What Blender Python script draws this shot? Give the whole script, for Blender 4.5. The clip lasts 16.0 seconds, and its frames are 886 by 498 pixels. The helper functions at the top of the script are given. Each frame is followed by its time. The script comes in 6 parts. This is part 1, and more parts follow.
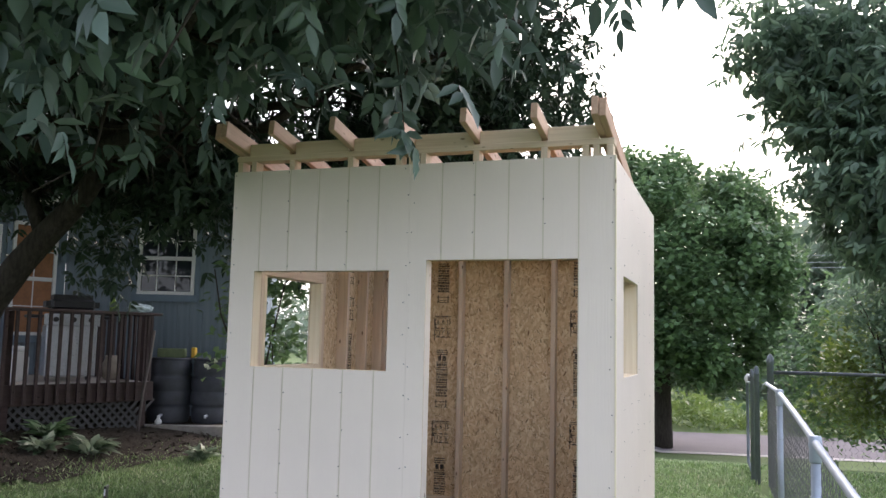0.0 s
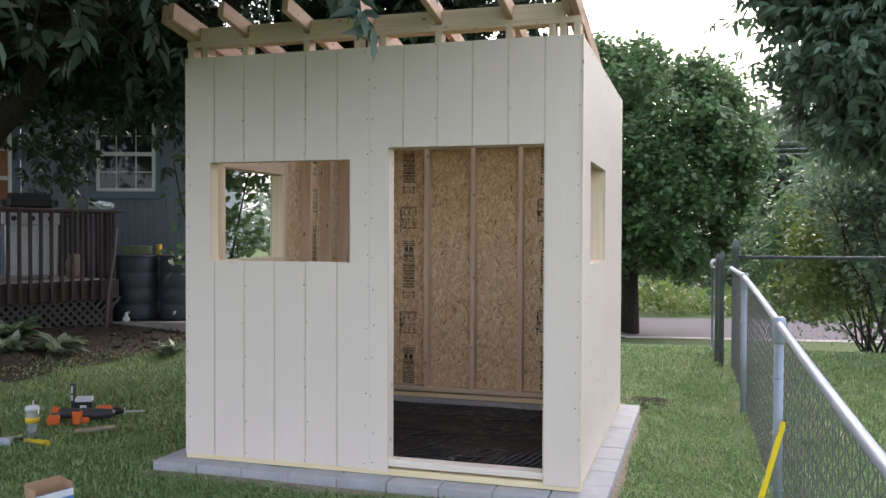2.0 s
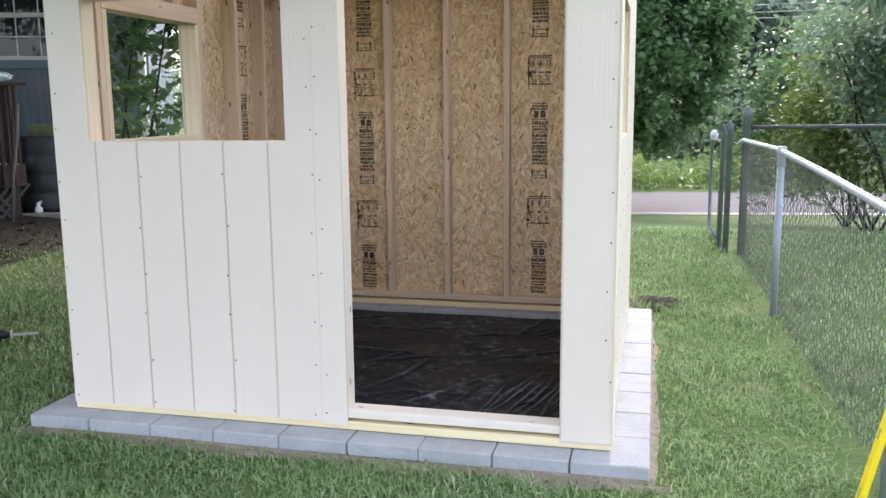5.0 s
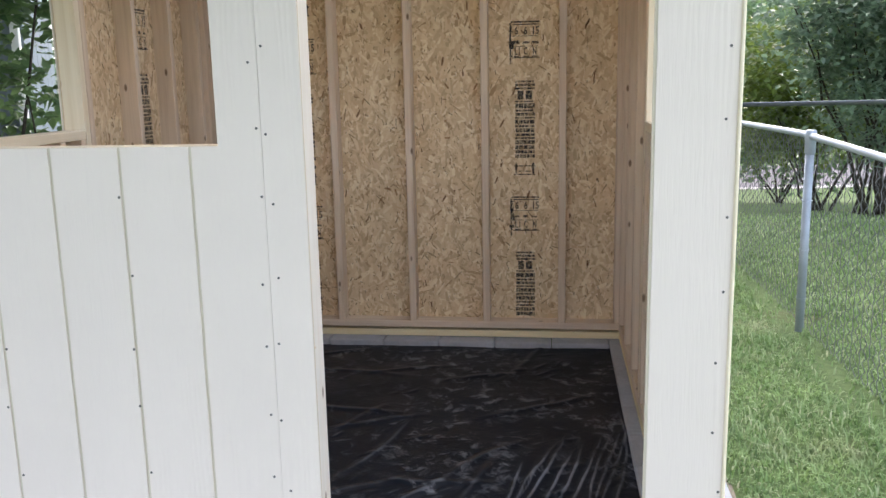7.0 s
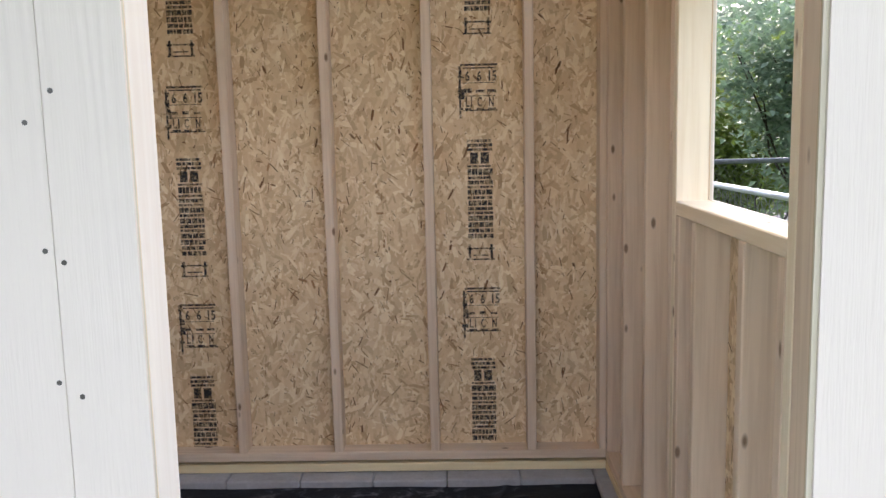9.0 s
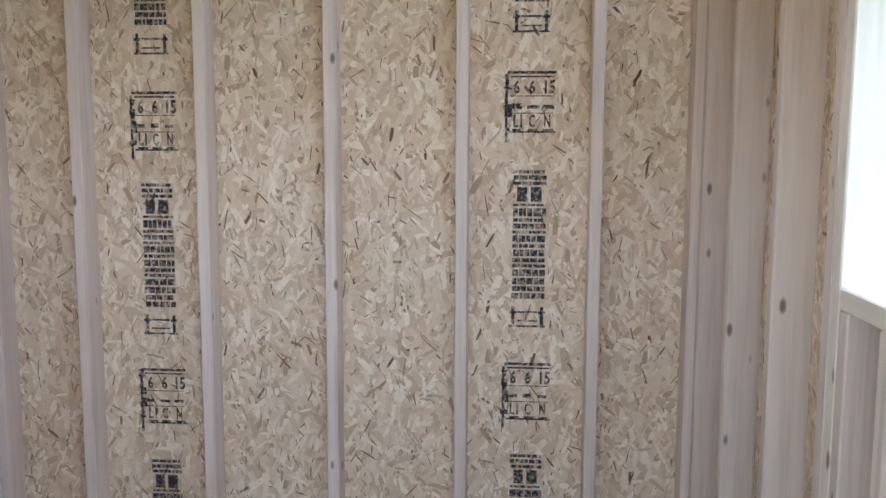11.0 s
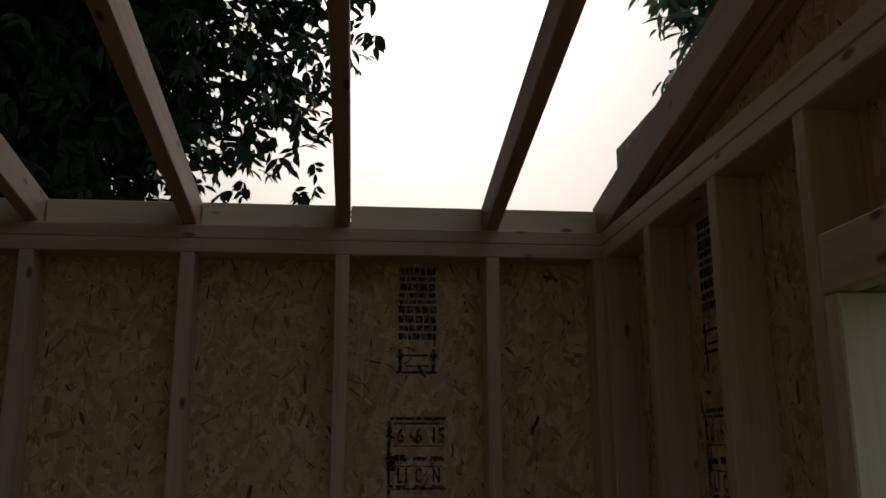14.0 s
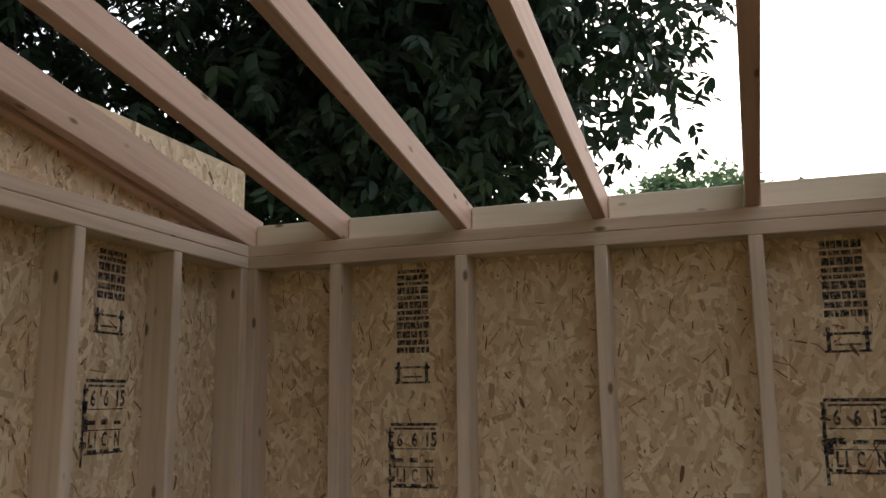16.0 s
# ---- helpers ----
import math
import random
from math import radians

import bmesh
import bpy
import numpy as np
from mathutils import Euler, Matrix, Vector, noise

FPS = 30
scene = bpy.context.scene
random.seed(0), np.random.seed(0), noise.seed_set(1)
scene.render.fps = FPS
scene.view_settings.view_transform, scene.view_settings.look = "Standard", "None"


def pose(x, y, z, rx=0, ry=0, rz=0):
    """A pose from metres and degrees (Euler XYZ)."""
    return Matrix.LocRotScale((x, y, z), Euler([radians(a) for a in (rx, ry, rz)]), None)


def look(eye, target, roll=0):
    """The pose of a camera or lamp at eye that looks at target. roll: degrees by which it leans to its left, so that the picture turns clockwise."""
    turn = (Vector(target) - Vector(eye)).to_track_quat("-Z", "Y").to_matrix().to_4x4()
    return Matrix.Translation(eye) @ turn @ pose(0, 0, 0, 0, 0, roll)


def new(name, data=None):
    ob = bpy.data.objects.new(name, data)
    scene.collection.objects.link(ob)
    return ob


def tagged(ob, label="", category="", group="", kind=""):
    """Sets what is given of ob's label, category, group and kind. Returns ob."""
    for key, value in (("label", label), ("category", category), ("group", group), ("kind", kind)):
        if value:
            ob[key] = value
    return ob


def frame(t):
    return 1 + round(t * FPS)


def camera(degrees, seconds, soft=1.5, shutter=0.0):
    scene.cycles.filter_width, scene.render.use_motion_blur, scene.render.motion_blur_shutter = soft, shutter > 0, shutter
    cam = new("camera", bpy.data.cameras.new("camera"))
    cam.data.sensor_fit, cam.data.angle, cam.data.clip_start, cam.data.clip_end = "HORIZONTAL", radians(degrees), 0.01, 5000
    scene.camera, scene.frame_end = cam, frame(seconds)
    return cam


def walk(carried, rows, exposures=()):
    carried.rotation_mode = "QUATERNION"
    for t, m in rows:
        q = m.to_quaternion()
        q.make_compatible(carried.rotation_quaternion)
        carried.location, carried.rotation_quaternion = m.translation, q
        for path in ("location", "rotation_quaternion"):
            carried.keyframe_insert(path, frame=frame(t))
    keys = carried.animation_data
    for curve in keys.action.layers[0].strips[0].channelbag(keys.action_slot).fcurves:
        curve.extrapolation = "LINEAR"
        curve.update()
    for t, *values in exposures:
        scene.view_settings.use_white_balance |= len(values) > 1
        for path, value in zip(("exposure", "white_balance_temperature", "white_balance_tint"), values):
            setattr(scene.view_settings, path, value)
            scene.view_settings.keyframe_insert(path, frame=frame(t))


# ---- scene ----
cam = camera(54.6, 16.0)
PATH = [
    (0, (3.056, -4.759, 1.393), (2.415, -2.876, 1.602), 1.3),
    (0.5, (3.051, -4.741, 1.387), (2.46, -2.836, 1.526), 0.9),
    (1, (3.053, -4.731, 1.38), (2.484, -2.816, 1.47), 0.6),
    (1.5, (3.048, -4.703, 1.382), (2.486, -2.784, 1.417), 0.4),
    (2, (3.051, -4.626, 1.372), (2.476, -2.711, 1.334), 0.2),
    (2.5, (3.08, -4.446, 1.355), (2.424, -2.558, 1.291), -0.0),
    (3, (3.075, -4.287, 1.345), (2.295, -2.449, 1.229), 1.2),
    (3.5, (2.926, -4.049, 1.328), (2.201, -2.198, 1.108), 1.1),
    (4, (2.804, -3.85, 1.337), (2.19, -1.971, 1.034), -0.5),
    (4.2, (2.759, -3.743, 1.325), (2.181, -1.855, 1.011), -0.5),
    (6.3, (2.25, -2.613, 1.336), (1.854, -0.683, 0.991), -1.3),
    (6.5, (2.198, -2.509, 1.332), (1.775, -0.592, 0.952), -1.3),
    (7, (1.991, -2.212, 1.353), (1.734, -0.266, 0.971), -1.2),
    (7.5, (1.913, -2.035, 1.35), (1.756, -0.071, 1.007), -1.6),
    (8, (1.908, -1.758, 1.361), (1.733, 0.212, 1.057), -0.9),
    (8.5, (1.837, -1.491, 1.363), (1.699, 0.484, 1.075), -0.9),
    (8.7, (1.777, -1.342, 1.375), (1.725, 0.638, 1.097), -1.4),
    (10.8, (1.765, -0.347, 1.419), (1.625, 1.631, 1.155), 0.4),
    (11, (1.792, -0.289, 1.421), (1.624, 1.69, 1.186), 0.2),
    (11.5, (1.886, -0.1, 1.397), (1.613, 1.88, 1.449), -0.2),
    (12, (1.848, -0.012, 1.438), (1.609, 1.952, 1.73), 0.4),
    (12.5, (1.718, 0.051, 1.505), (1.73, 2.008, 1.913), -0.2),
    (13, (1.692, 0.081, 1.541), (1.87, 2.021, 1.996), 0.3),
    (13.5, (1.728, 0.082, 1.591), (1.917, 2.025, 2.028), 0.5),
    (14, (1.668, 0.066, 1.58), (1.864, 2.005, 2.027), -0.2),
    (14.5, (1.681, 0.044, 1.6), (1.681, 1.997, 2.035), -0.2),
    (15, (1.672, 0.031, 1.59), (1.423, 1.967, 2.026), -0.2),
    (15.5, (1.664, 0.013, 1.672), (1.204, 1.926, 2.03), -0.2),
    (16, (1.58, -0.03, 1.659), (0.932, 1.829, 2.008), -0.6),
]
EXPOSURES = [   # seconds, stops, white balance
    (0, -0.02, 6400, 17), (2, -0.1, 6500, 16), (2.5, -0.06, 6500, 15), (3.5, 0.24, 6450, 14), (4.2, 0.4, 6400, 13), (6.5, 0.55, 6350, 15), (7, 0.5, 6350, 13), (7.5, 0.45, 6450, 14), (8, 0.4, 6550, 16), (8.7, 0.6, 6500, 17), (10.8, 1.2, 5050, 12),
    (11, 1.2, 5050, 12), (11.5, 1.25, 4650, 11), (12, 0.0, 4800, 9), (12.5, -0.7, 5900, 10), (13, -1.5, 6500, 12), (13.5, -2.4, 6700, 12), (14, -2.85, 6600, 11), (14.5, -2.7, 6600, 11), (15, -2.1, 7100, 13), (15.5, -1.75, 7600, 13), (16, -0.58, 6700, 14),
]
walk(cam, [(t, look(eye, target, roll)) for t, eye, target, roll in PATH], EXPOSURES)

# ---- sky and sun: bright haze, thinnest and brightest beyond the shed, no hard shadows ----
SUN_EL, SUN_ROT = radians(36), radians(4)
world = bpy.data.worlds.new("sky")
scene.world = world
world.use_nodes = True
wn, wl = world.node_tree.nodes, world.node_tree.links
wn.clear()
sky = wn.new("ShaderNodeTexSky")
sky.sky_type, sky.sun_disc = "NISHITA", False
sky.sun_elevation, sky.sun_rotation = SUN_EL, SUN_ROT
sky.air_density, sky.dust_density, sky.ozone_density = 1.0, 6.5, 1.0
sky_bg, haze_bg = wn.new("ShaderNodeBackground"), wn.new("ShaderNodeBackground")
sky_bg.inputs["Strength"].default_value = 0.22
haze_bg.inputs["Color"].default_value = (0.885, 0.935, 1.0, 1)
haze_bg.inputs["Strength"].default_value = 1.35
both, w_out = wn.new("ShaderNodeAddShader"), wn.new("ShaderNodeOutputWorld")
pale = wn.new("ShaderNodeMix")      # the haze takes the yellow out of the sky's glow
pale.data_type, pale.blend_type = "RGBA", "MULTIPLY"
pale.inputs[0].default_value = 1.0
pale.inputs[7].default_value = (0.975, 1.0, 1.08, 1)
wl.new(sky.outputs[0], pale.inputs[6])
wl.new(pale.outputs[2], sky_bg.inputs["Color"])
wl.new(sky_bg.outputs[0], both.inputs[0])
wl.new(haze_bg.outputs[0], both.inputs[1])
wl.new(both.outputs[0], w_out.inputs["Surface"])
sun_data = bpy.data.lights.new("sun", "SUN")
sun_data.energy, sun_data.angle, sun_data.color = 0.5, radians(40), (1.0, 0.96, 0.90)
sun = new("sun", sun_data)
sun.matrix_world = look((10 * math.sin(SUN_ROT) * math.cos(SUN_EL), 10 * math.cos(SUN_ROT) * math.cos(SUN_EL), 10 * math.sin(SUN_EL)), (0, 0, 0))


# ---- building helpers ----
def holder(name, m=None):
    ob = new(name)
    ob.empty_display_size = 0.1
    if m is not None:
        ob.matrix_world = m
    return ob


def mesh_of(name, bm, material):
    me = bpy.data.meshes.new(name)
    bm.normal_update()
    bm.to_mesh(me)
    bm.free()
    for one in material if isinstance(material, (list, tuple)) else [material]:
        me.materials.append(one)
    return me


def part(name, bm, material, parent=None, label="", m=None):
    """One mesh object, under a thing or a part if a parent is given."""
    me = bm if isinstance(bm, bpy.types.Mesh) else mesh_of(name, bm, material)
    ob = new(name, me)
    if parent is not None:
        ob.parent = parent
    if m is not None:
        ob.matrix_basis = m
    if label:
        ob["label"] = label
    return ob


def box(bm, x0, x1, y0, y1, z0, z1, mi=0):
    v = [bm.verts.new(p) for p in ((x0, y0, z0), (x1, y0, z0), (x1, y1, z0), (x0, y1, z0), (x0, y0, z1), (x1, y0, z1), (x1, y1, z1), (x0, y1, z1))]
    for f in ((0, 3, 2, 1), (4, 5, 6, 7), (0, 1, 5, 4), (1, 2, 6, 5), (2, 3, 7, 6), (3, 0, 4, 7)):
        bm.faces.new([v[i] for i in f]).material_index = mi
    return v


def soften(bm, width, segments=1):
    bmesh.ops.bevel(bm, geom=bm.edges[:] + bm.verts[:], offset=width, segments=segments, affect="EDGES", clamp_overlap=True)
    return bm


def box_bm(x0, x1, y0, y1, z0, z1, bevel=0.0, segments=1):
    bm = bmesh.new()
    box(bm, x0, x1, y0, y1, z0, z1)
    if bevel:
        soften(bm, bevel, segments)
    return bm


def tube(bm, points, radii, sides=10, cap=True, mi=0):
    """A round tube along points, with a radius at each."""
    rings, prev = [], None
    pts = [Vector(p) for p in points]
    for i, p in enumerate(pts):
        d = (pts[min(i + 1, len(pts) - 1)] - pts[max(i - 1, 0)]).normalized()
        side = d.cross(Vector((0, 0, 1)) if abs(d.z) < 0.9 else Vector((0, 1, 0))).normalized()
        if prev is not None:
            side = (prev - d * prev.dot(d)).normalized()
        prev = side
        up = d.cross(side)
        r = radii[i] if isinstance(radii, (list, tuple)) else radii
        rings.append([bm.verts.new(p + r * (math.cos(a) * side + math.sin(a) * up)) for a in (2 * math.pi * k / sides for k in range(sides))])
    for a, b in zip(rings, rings[1:]):
        for k in range(sides):
            f = bm.faces.new((a[k], b[k], b[(k + 1) % sides], a[(k + 1) % sides]))
            f.smooth, f.material_index = True, mi
    if cap:
        bm.faces.new(rings[0]).material_index = mi
        bm.faces.new(rings[-1][::-1]).material_index = mi
    return bm


def lathe(bm, profile, sides=24, mi=0, smooth=True):
    """Turns (radius, height) points round the z axis."""
    rings = [[bm.verts.new((r * math.cos(2 * math.pi * k / sides), r * math.sin(2 * math.pi * k / sides), z)) for k in range(sides)] for r, z in profile]
    for a, b in zip(rings, rings[1:]):
        for k in range(sides):
            f = bm.faces.new((a[k], a[(k + 1) % sides], b[(k + 1) % sides], b[k]))
            f.smooth, f.material_index = smooth, mi
    bm.faces.new(rings[0][::-1]).material_index = mi
    bm.faces.new(rings[-1]).material_index = mi
    return bm


def array_mesh(name, verts, faces, material, smooth=False):
    """A mesh from numpy arrays: verts (n, 3) and faces (m, k)."""
    me = bpy.data.meshes.new(name)
    k = faces.shape[1]
    me.vertices.add(len(verts))
    me.vertices.foreach_set("co", np.ascontiguousarray(verts, dtype=np.float32).ravel())
    me.loops.add(faces.size)
    me.loops.foreach_set("vertex_index", np.ascontiguousarray(faces, dtype=np.int32).ravel())
    me.polygons.add(len(faces))
    me.polygons.foreach_set("loop_start", np.arange(0, faces.size, k, dtype=np.int32))
    me.update(calc_edges=True)
    me.validate()
    for one in material if isinstance(material, (list, tuple)) else [material]:
        me.materials.append(one)
    if smooth:
        me.polygons.foreach_set("use_smooth", np.ones(len(faces), dtype=bool))
    return me


# ---- materials ----
class Nodes:
    """A node material, and short ways to add to it."""

    def __init__(self, name, rough=0.6, metal=0.0, spec=0.5):
        self.mat = bpy.data.materials.new(name)
        self.mat.use_nodes = True
        self.t = self.mat.node_tree
        self.bsdf = self.t.nodes["Principled BSDF"]
        self.bsdf.inputs["Roughness"].default_value = rough
        self.bsdf.inputs["Metallic"].default_value = metal
        self.bsdf.inputs["Specular IOR Level"].default_value = spec

    def n(self, kind, **values):
        node = self.t.nodes.new(kind)
        for key, v in values.items():
            node.inputs[key.replace("_", " ")].default_value = v
        return node

    def link(self, a, b):
        self.t.links.new(a, b)
        return self

    def coords(self, scale=(1, 1, 1), shift=True, turn=(0, 0, 0), geo=False):
        """Object coordinates, scaled, moved by a chance amount for each object."""
        c = self.n("ShaderNodeNewGeometry").outputs["Position"] if geo else self.n("ShaderNodeTexCoord").outputs["Object"]
        if shift and not geo:
            info = self.n("ShaderNodeObjectInfo")
            mul = self.n("ShaderNodeVectorMath")
            mul.operation = "MULTIPLY_ADD"
            mul.inputs[1].default_value = (7.3, 3.1, 5.7)
            self.link(info.outputs["Random"], mul.inputs[0]).link(c, mul.inputs[2])
            c = mul.outputs[0]
        m = self.n("ShaderNodeMapping")
        m.inputs["Scale"].default_value = scale
        m.inputs["Rotation"].default_value = turn
        self.link(c, m.inputs["Vector"])
        return m.outputs[0]

    def noise(self, vec, scale, detail=4, rough=0.55, distort=0.0):
        node = self.n("ShaderNodeTexNoise", Scale=scale, Detail=detail, Roughness=rough, Distortion=distort)
        self.link(vec, node.inputs["Vector"])
        return node.outputs["Fac"]

    def ramp(self, fac, *stops):
        node = self.n("ShaderNodeValToRGB")
        e = node.color_ramp.elements
        while len(e) < len(stops):
            e.new(0.5)
        for one, (pos, col) in zip(e, stops):
            one.position, one.color = pos, (*col, 1) if len(col) == 3 else col
        self.link(fac, node.inputs[0])
        return node.outputs[0]

    def grey(self, fac, lo, hi, a=0.0, b=1.0):
        node = self.n("ShaderNodeMapRange")
        for i, v in enumerate((lo, hi, a, b)):
            node.inputs[i + 1].default_value = v
        self.link(fac, node.inputs[0])
        return node.outputs[0]

    def mix(self, fac, a, b, mode="MIX"):
        node = self.n("ShaderNodeMix")
        node.data_type, node.blend_type = "RGBA", mode
        for sock, v in ((0, fac), (6, a), (7, b)):
            if isinstance(v, (int, float)):
                node.inputs[sock].default_value = v
            elif isinstance(v, (tuple, list)):
                node.inputs[sock].default_value = (*v, 1)
            else:
                self.link(v, node.inputs[sock])
        return node.outputs[2]

    def random(self):
        return self.n("ShaderNodeObjectInfo").outputs["Random"]

    def island(self):
        return self.n("ShaderNodeNewGeometry").outputs["Random Per Island"]

    def colour(self, c):
        if isinstance(c, tuple):
            self.bsdf.inputs["Base Color"].default_value = (*c, 1)
        else:
            self.link(c, self.bsdf.inputs["Base Color"])
        return self

    def roughness(self, fac):
        self.link(fac, self.bsdf.inputs["Roughness"])
        return self

    def bump(self, fac, strength=0.3, distance=0.01):
        node = self.n("ShaderNodeBump", Strength=strength, Distance=distance)
        self.link(fac, node.inputs["Height"])
        self.link(node.outputs[0], self.bsdf.inputs["Normal"])
        return self


def plain(name, col, rough=0.5, metal=0.0, spread=0.25, scale=12.0, bump=0.0, spec=0.5):
    """A surface of one colour with faint mottling at two sizes."""
    s = Nodes(name, rough, metal, spec)
    v = s.coords()
    big, fine = s.noise(v, scale), s.noise(v, scale * 9, 3)
    lo, hi = tuple(max(0, c * (1 - spread)) for c in col), tuple(min(1, c * (1 + spread)) for c in col)
    base = s.ramp(big, (0.3, lo), (0.7, hi))
    s.colour(s.mix(0.35, base, s.ramp(fine, (0.35, lo), (0.65, hi))))
    s.roughness(s.grey(fine, 0.3, 0.7, max(0.05, rough - 0.1), min(1, rough + 0.1)))
    if bump:
        s.bump(fine, bump, 0.004)
    return s.mat


def lumber_material(name, pale, dark, red=(0.45, 0.27, 0.19)):
    """Sawn softwood: grain along the local x axis, knots, and a tint of its own for each board."""
    s = Nodes(name, 0.62, 0.0, 0.3)
    v = s.coords((1, 1, 1))
    m = s.n("ShaderNodeMapping")
    m.inputs["Scale"].default_value = (0.9, 22, 22)
    s.link(v, m.inputs["Vector"])
    grain = s.noise(m.outputs[0], 2.2, 6, 0.6, 0.6)
    m2 = s.n("ShaderNodeMapping")
    m2.inputs["Scale"].default_value = (0.5, 4.5, 4.5)
    s.link(v, m2.inputs["Vector"])
    broad = s.noise(m2.outputs[0], 1.6, 3)
    base = s.ramp(grain, (0.3, dark), (0.55, pale), (0.75, tuple(min(1, c * 1.08) for c in pale)))
    tint = s.ramp(s.random(), (0.0, pale), (0.6, pale), (1.0, tuple(0.55 * a + 0.45 * b for a, b in zip(pale, red))))
    base = s.mix(0.35, base, tint)
    base = s.mix(s.grey(broad, 0.42, 0.75, 0, 0.45), base, dark)
    m3 = s.n("ShaderNodeMapping")
    m3.inputs["Scale"].default_value = (5.5, 13, 13)
    s.link(v, m3.inputs["Vector"])
    vor = s.n("ShaderNodeTexVoronoi", Scale=1.0, Randomness=1.0)
    s.link(m3.outputs[0], vor.inputs["Vector"])
    knot = s.grey(vor.outputs["Distance"], 0.06, 0.12, 0.9, 0.0)
    base = s.mix(knot, base, (0.17 * dark[0] / 0.55, 0.10 * dark[0] / 0.55, 0.055 * dark[0] / 0.55))
    s.colour(base)
    s.bump(grain, 0.15, 0.002)
    return s.mat


def siding_material(name, col):
    """Primed wood-composite siding with pressed vertical grain."""
    s = Nodes(name, 0.55, 0.0, 0.35)
    v = s.coords((1, 1, 1), geo=True)
    m = s.n("ShaderNodeMapping")
    m.inputs["Scale"].default_value = (24, 24, 1.7)
    s.link(v, m.inputs["Vector"])
    g = s.noise(m.outputs[0], 3.0, 4, 0.6, 1.6)
    fine = s.n("ShaderNodeMapping")
    fine.inputs["Scale"].default_value = (90, 90, 3)
    s.link(v, fine.inputs["Vector"])
    g2 = s.noise(fine.outputs[0], 3.0, 3)
    dirt = s.noise(v, 2.3, 5)
    c = s.ramp(dirt, (0.3, tuple(x * 0.95 for x in col)), (0.7, col))
    c = s.mix(s.grey(g, 0.55, 0.75, 0, 0.12), c, tuple(x * 0.8 for x in col))
    s.colour(c)
    wave = s.n("ShaderNodeTexWave", Scale=1.0, Distortion=20.0, Detail=2.5)
    wave.inputs["Detail Scale"].default_value = 0.6
    wmap = s.n("ShaderNodeMapping")
    wmap.inputs["Scale"].default_value = (14, 14, 1.3)
    s.link(v, wmap.inputs["Vector"]).link(wmap.outputs[0], wave.inputs["Vector"])
    patch = s.noise(v, 1.7, 2)
    s.bump(s.mix(s.grey(patch, 0.47, 0.64, 0.0, 0.36), s.mix(0.5, g, g2), wave.outputs["Fac"]), 0.45, 0.004)
    return s.mat


def strand_material(name):
    """Pressed wood strands, each strand with a tint of its own."""
    s = Nodes(name, 0.6, 0.0, 0.3)
    r = s.island()
    c = s.ramp(r, (0.0, (0.58, 0.42, 0.24)), (0.25, (0.72, 0.54, 0.325)), (0.5, (0.81, 0.635, 0.405)), (0.78, (0.93, 0.79, 0.565)), (0.92, (0.68, 0.485, 0.285)), (1.0, (0.46, 0.30, 0.16)))
    v = s.coords((1, 1, 1), geo=True)
    g = s.noise(v, 55, 4)
    s.colour(s.mix(s.grey(g, 0.35, 0.7, 0.0, 0.22), c, (0.60, 0.435, 0.26)))
    s.bump(g, 0.15, 0.002)
    return s.mat


SIDING = siding_material("primed_siding", (0.82, 0.727, 0.642))
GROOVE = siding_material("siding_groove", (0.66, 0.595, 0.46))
LUMBER = lumber_material("sawn_lumber", (0.76, 0.625, 0.475), (0.59, 0.45, 0.315))
YELLOW_LUMBER = lumber_material("new_pine", (0.88, 0.785, 0.60), (0.77, 0.65, 0.44))
SILL_LUMBER = lumber_material("treated_sill", (0.84, 0.73, 0.47), (0.72, 0.59, 0.34))
PALE_LUMBER = lumber_material("pale_pine", (0.88, 0.82, 0.735), (0.80, 0.72, 0.62))
STRANDS = strand_material("strand_board")
s = Nodes("dark_sliver", 0.6, 0.0, 0.3)
s.colour(s.ramp(s.island(), (0.0, (0.16, 0.08, 0.035)), (0.45, (0.30, 0.165, 0.075)), (0.8, (0.44, 0.255, 0.125)), (1.0, (0.12, 0.065, 0.03))))
SLIVERS = s.mat

# ---- the shed: 8 by 8 feet, framed in 2 x 4, sided, roof not yet on ----
W, D, SIDE_H = 2.438, 2.427, 2.438
T, ST, SD = 0.012, 0.038, 0.089       # siding thickness, lumber thickness and depth
GROUND = -0.10
shed = tagged(holder("shed"), "small unfinished garden shed, cream siding, open rafters, no door", "shed")


def lumber(name, p0, p1, thick, deep, material, parent, label="", up=(0, 0, 1)):
    """A board from p0 to p1 along its middle line; thick across, deep along up."""
    a, b = Vector(p0), Vector(p1)
    x = (b - a).normalized()
    z = (Vector(up) - x * x.dot(Vector(up))).normalized()
    y = z.cross(x)
    h = (b - a).length / 2
    bm = box_bm(-h, h, -thick / 2, thick / 2, -deep / 2, deep / 2)
    soften(bm, 0.003)
    m = Matrix((x, y, z)).transposed().to_4x4()
    m.translation = (a + b) / 2
    return part(name, bm, material, parent, label, m)


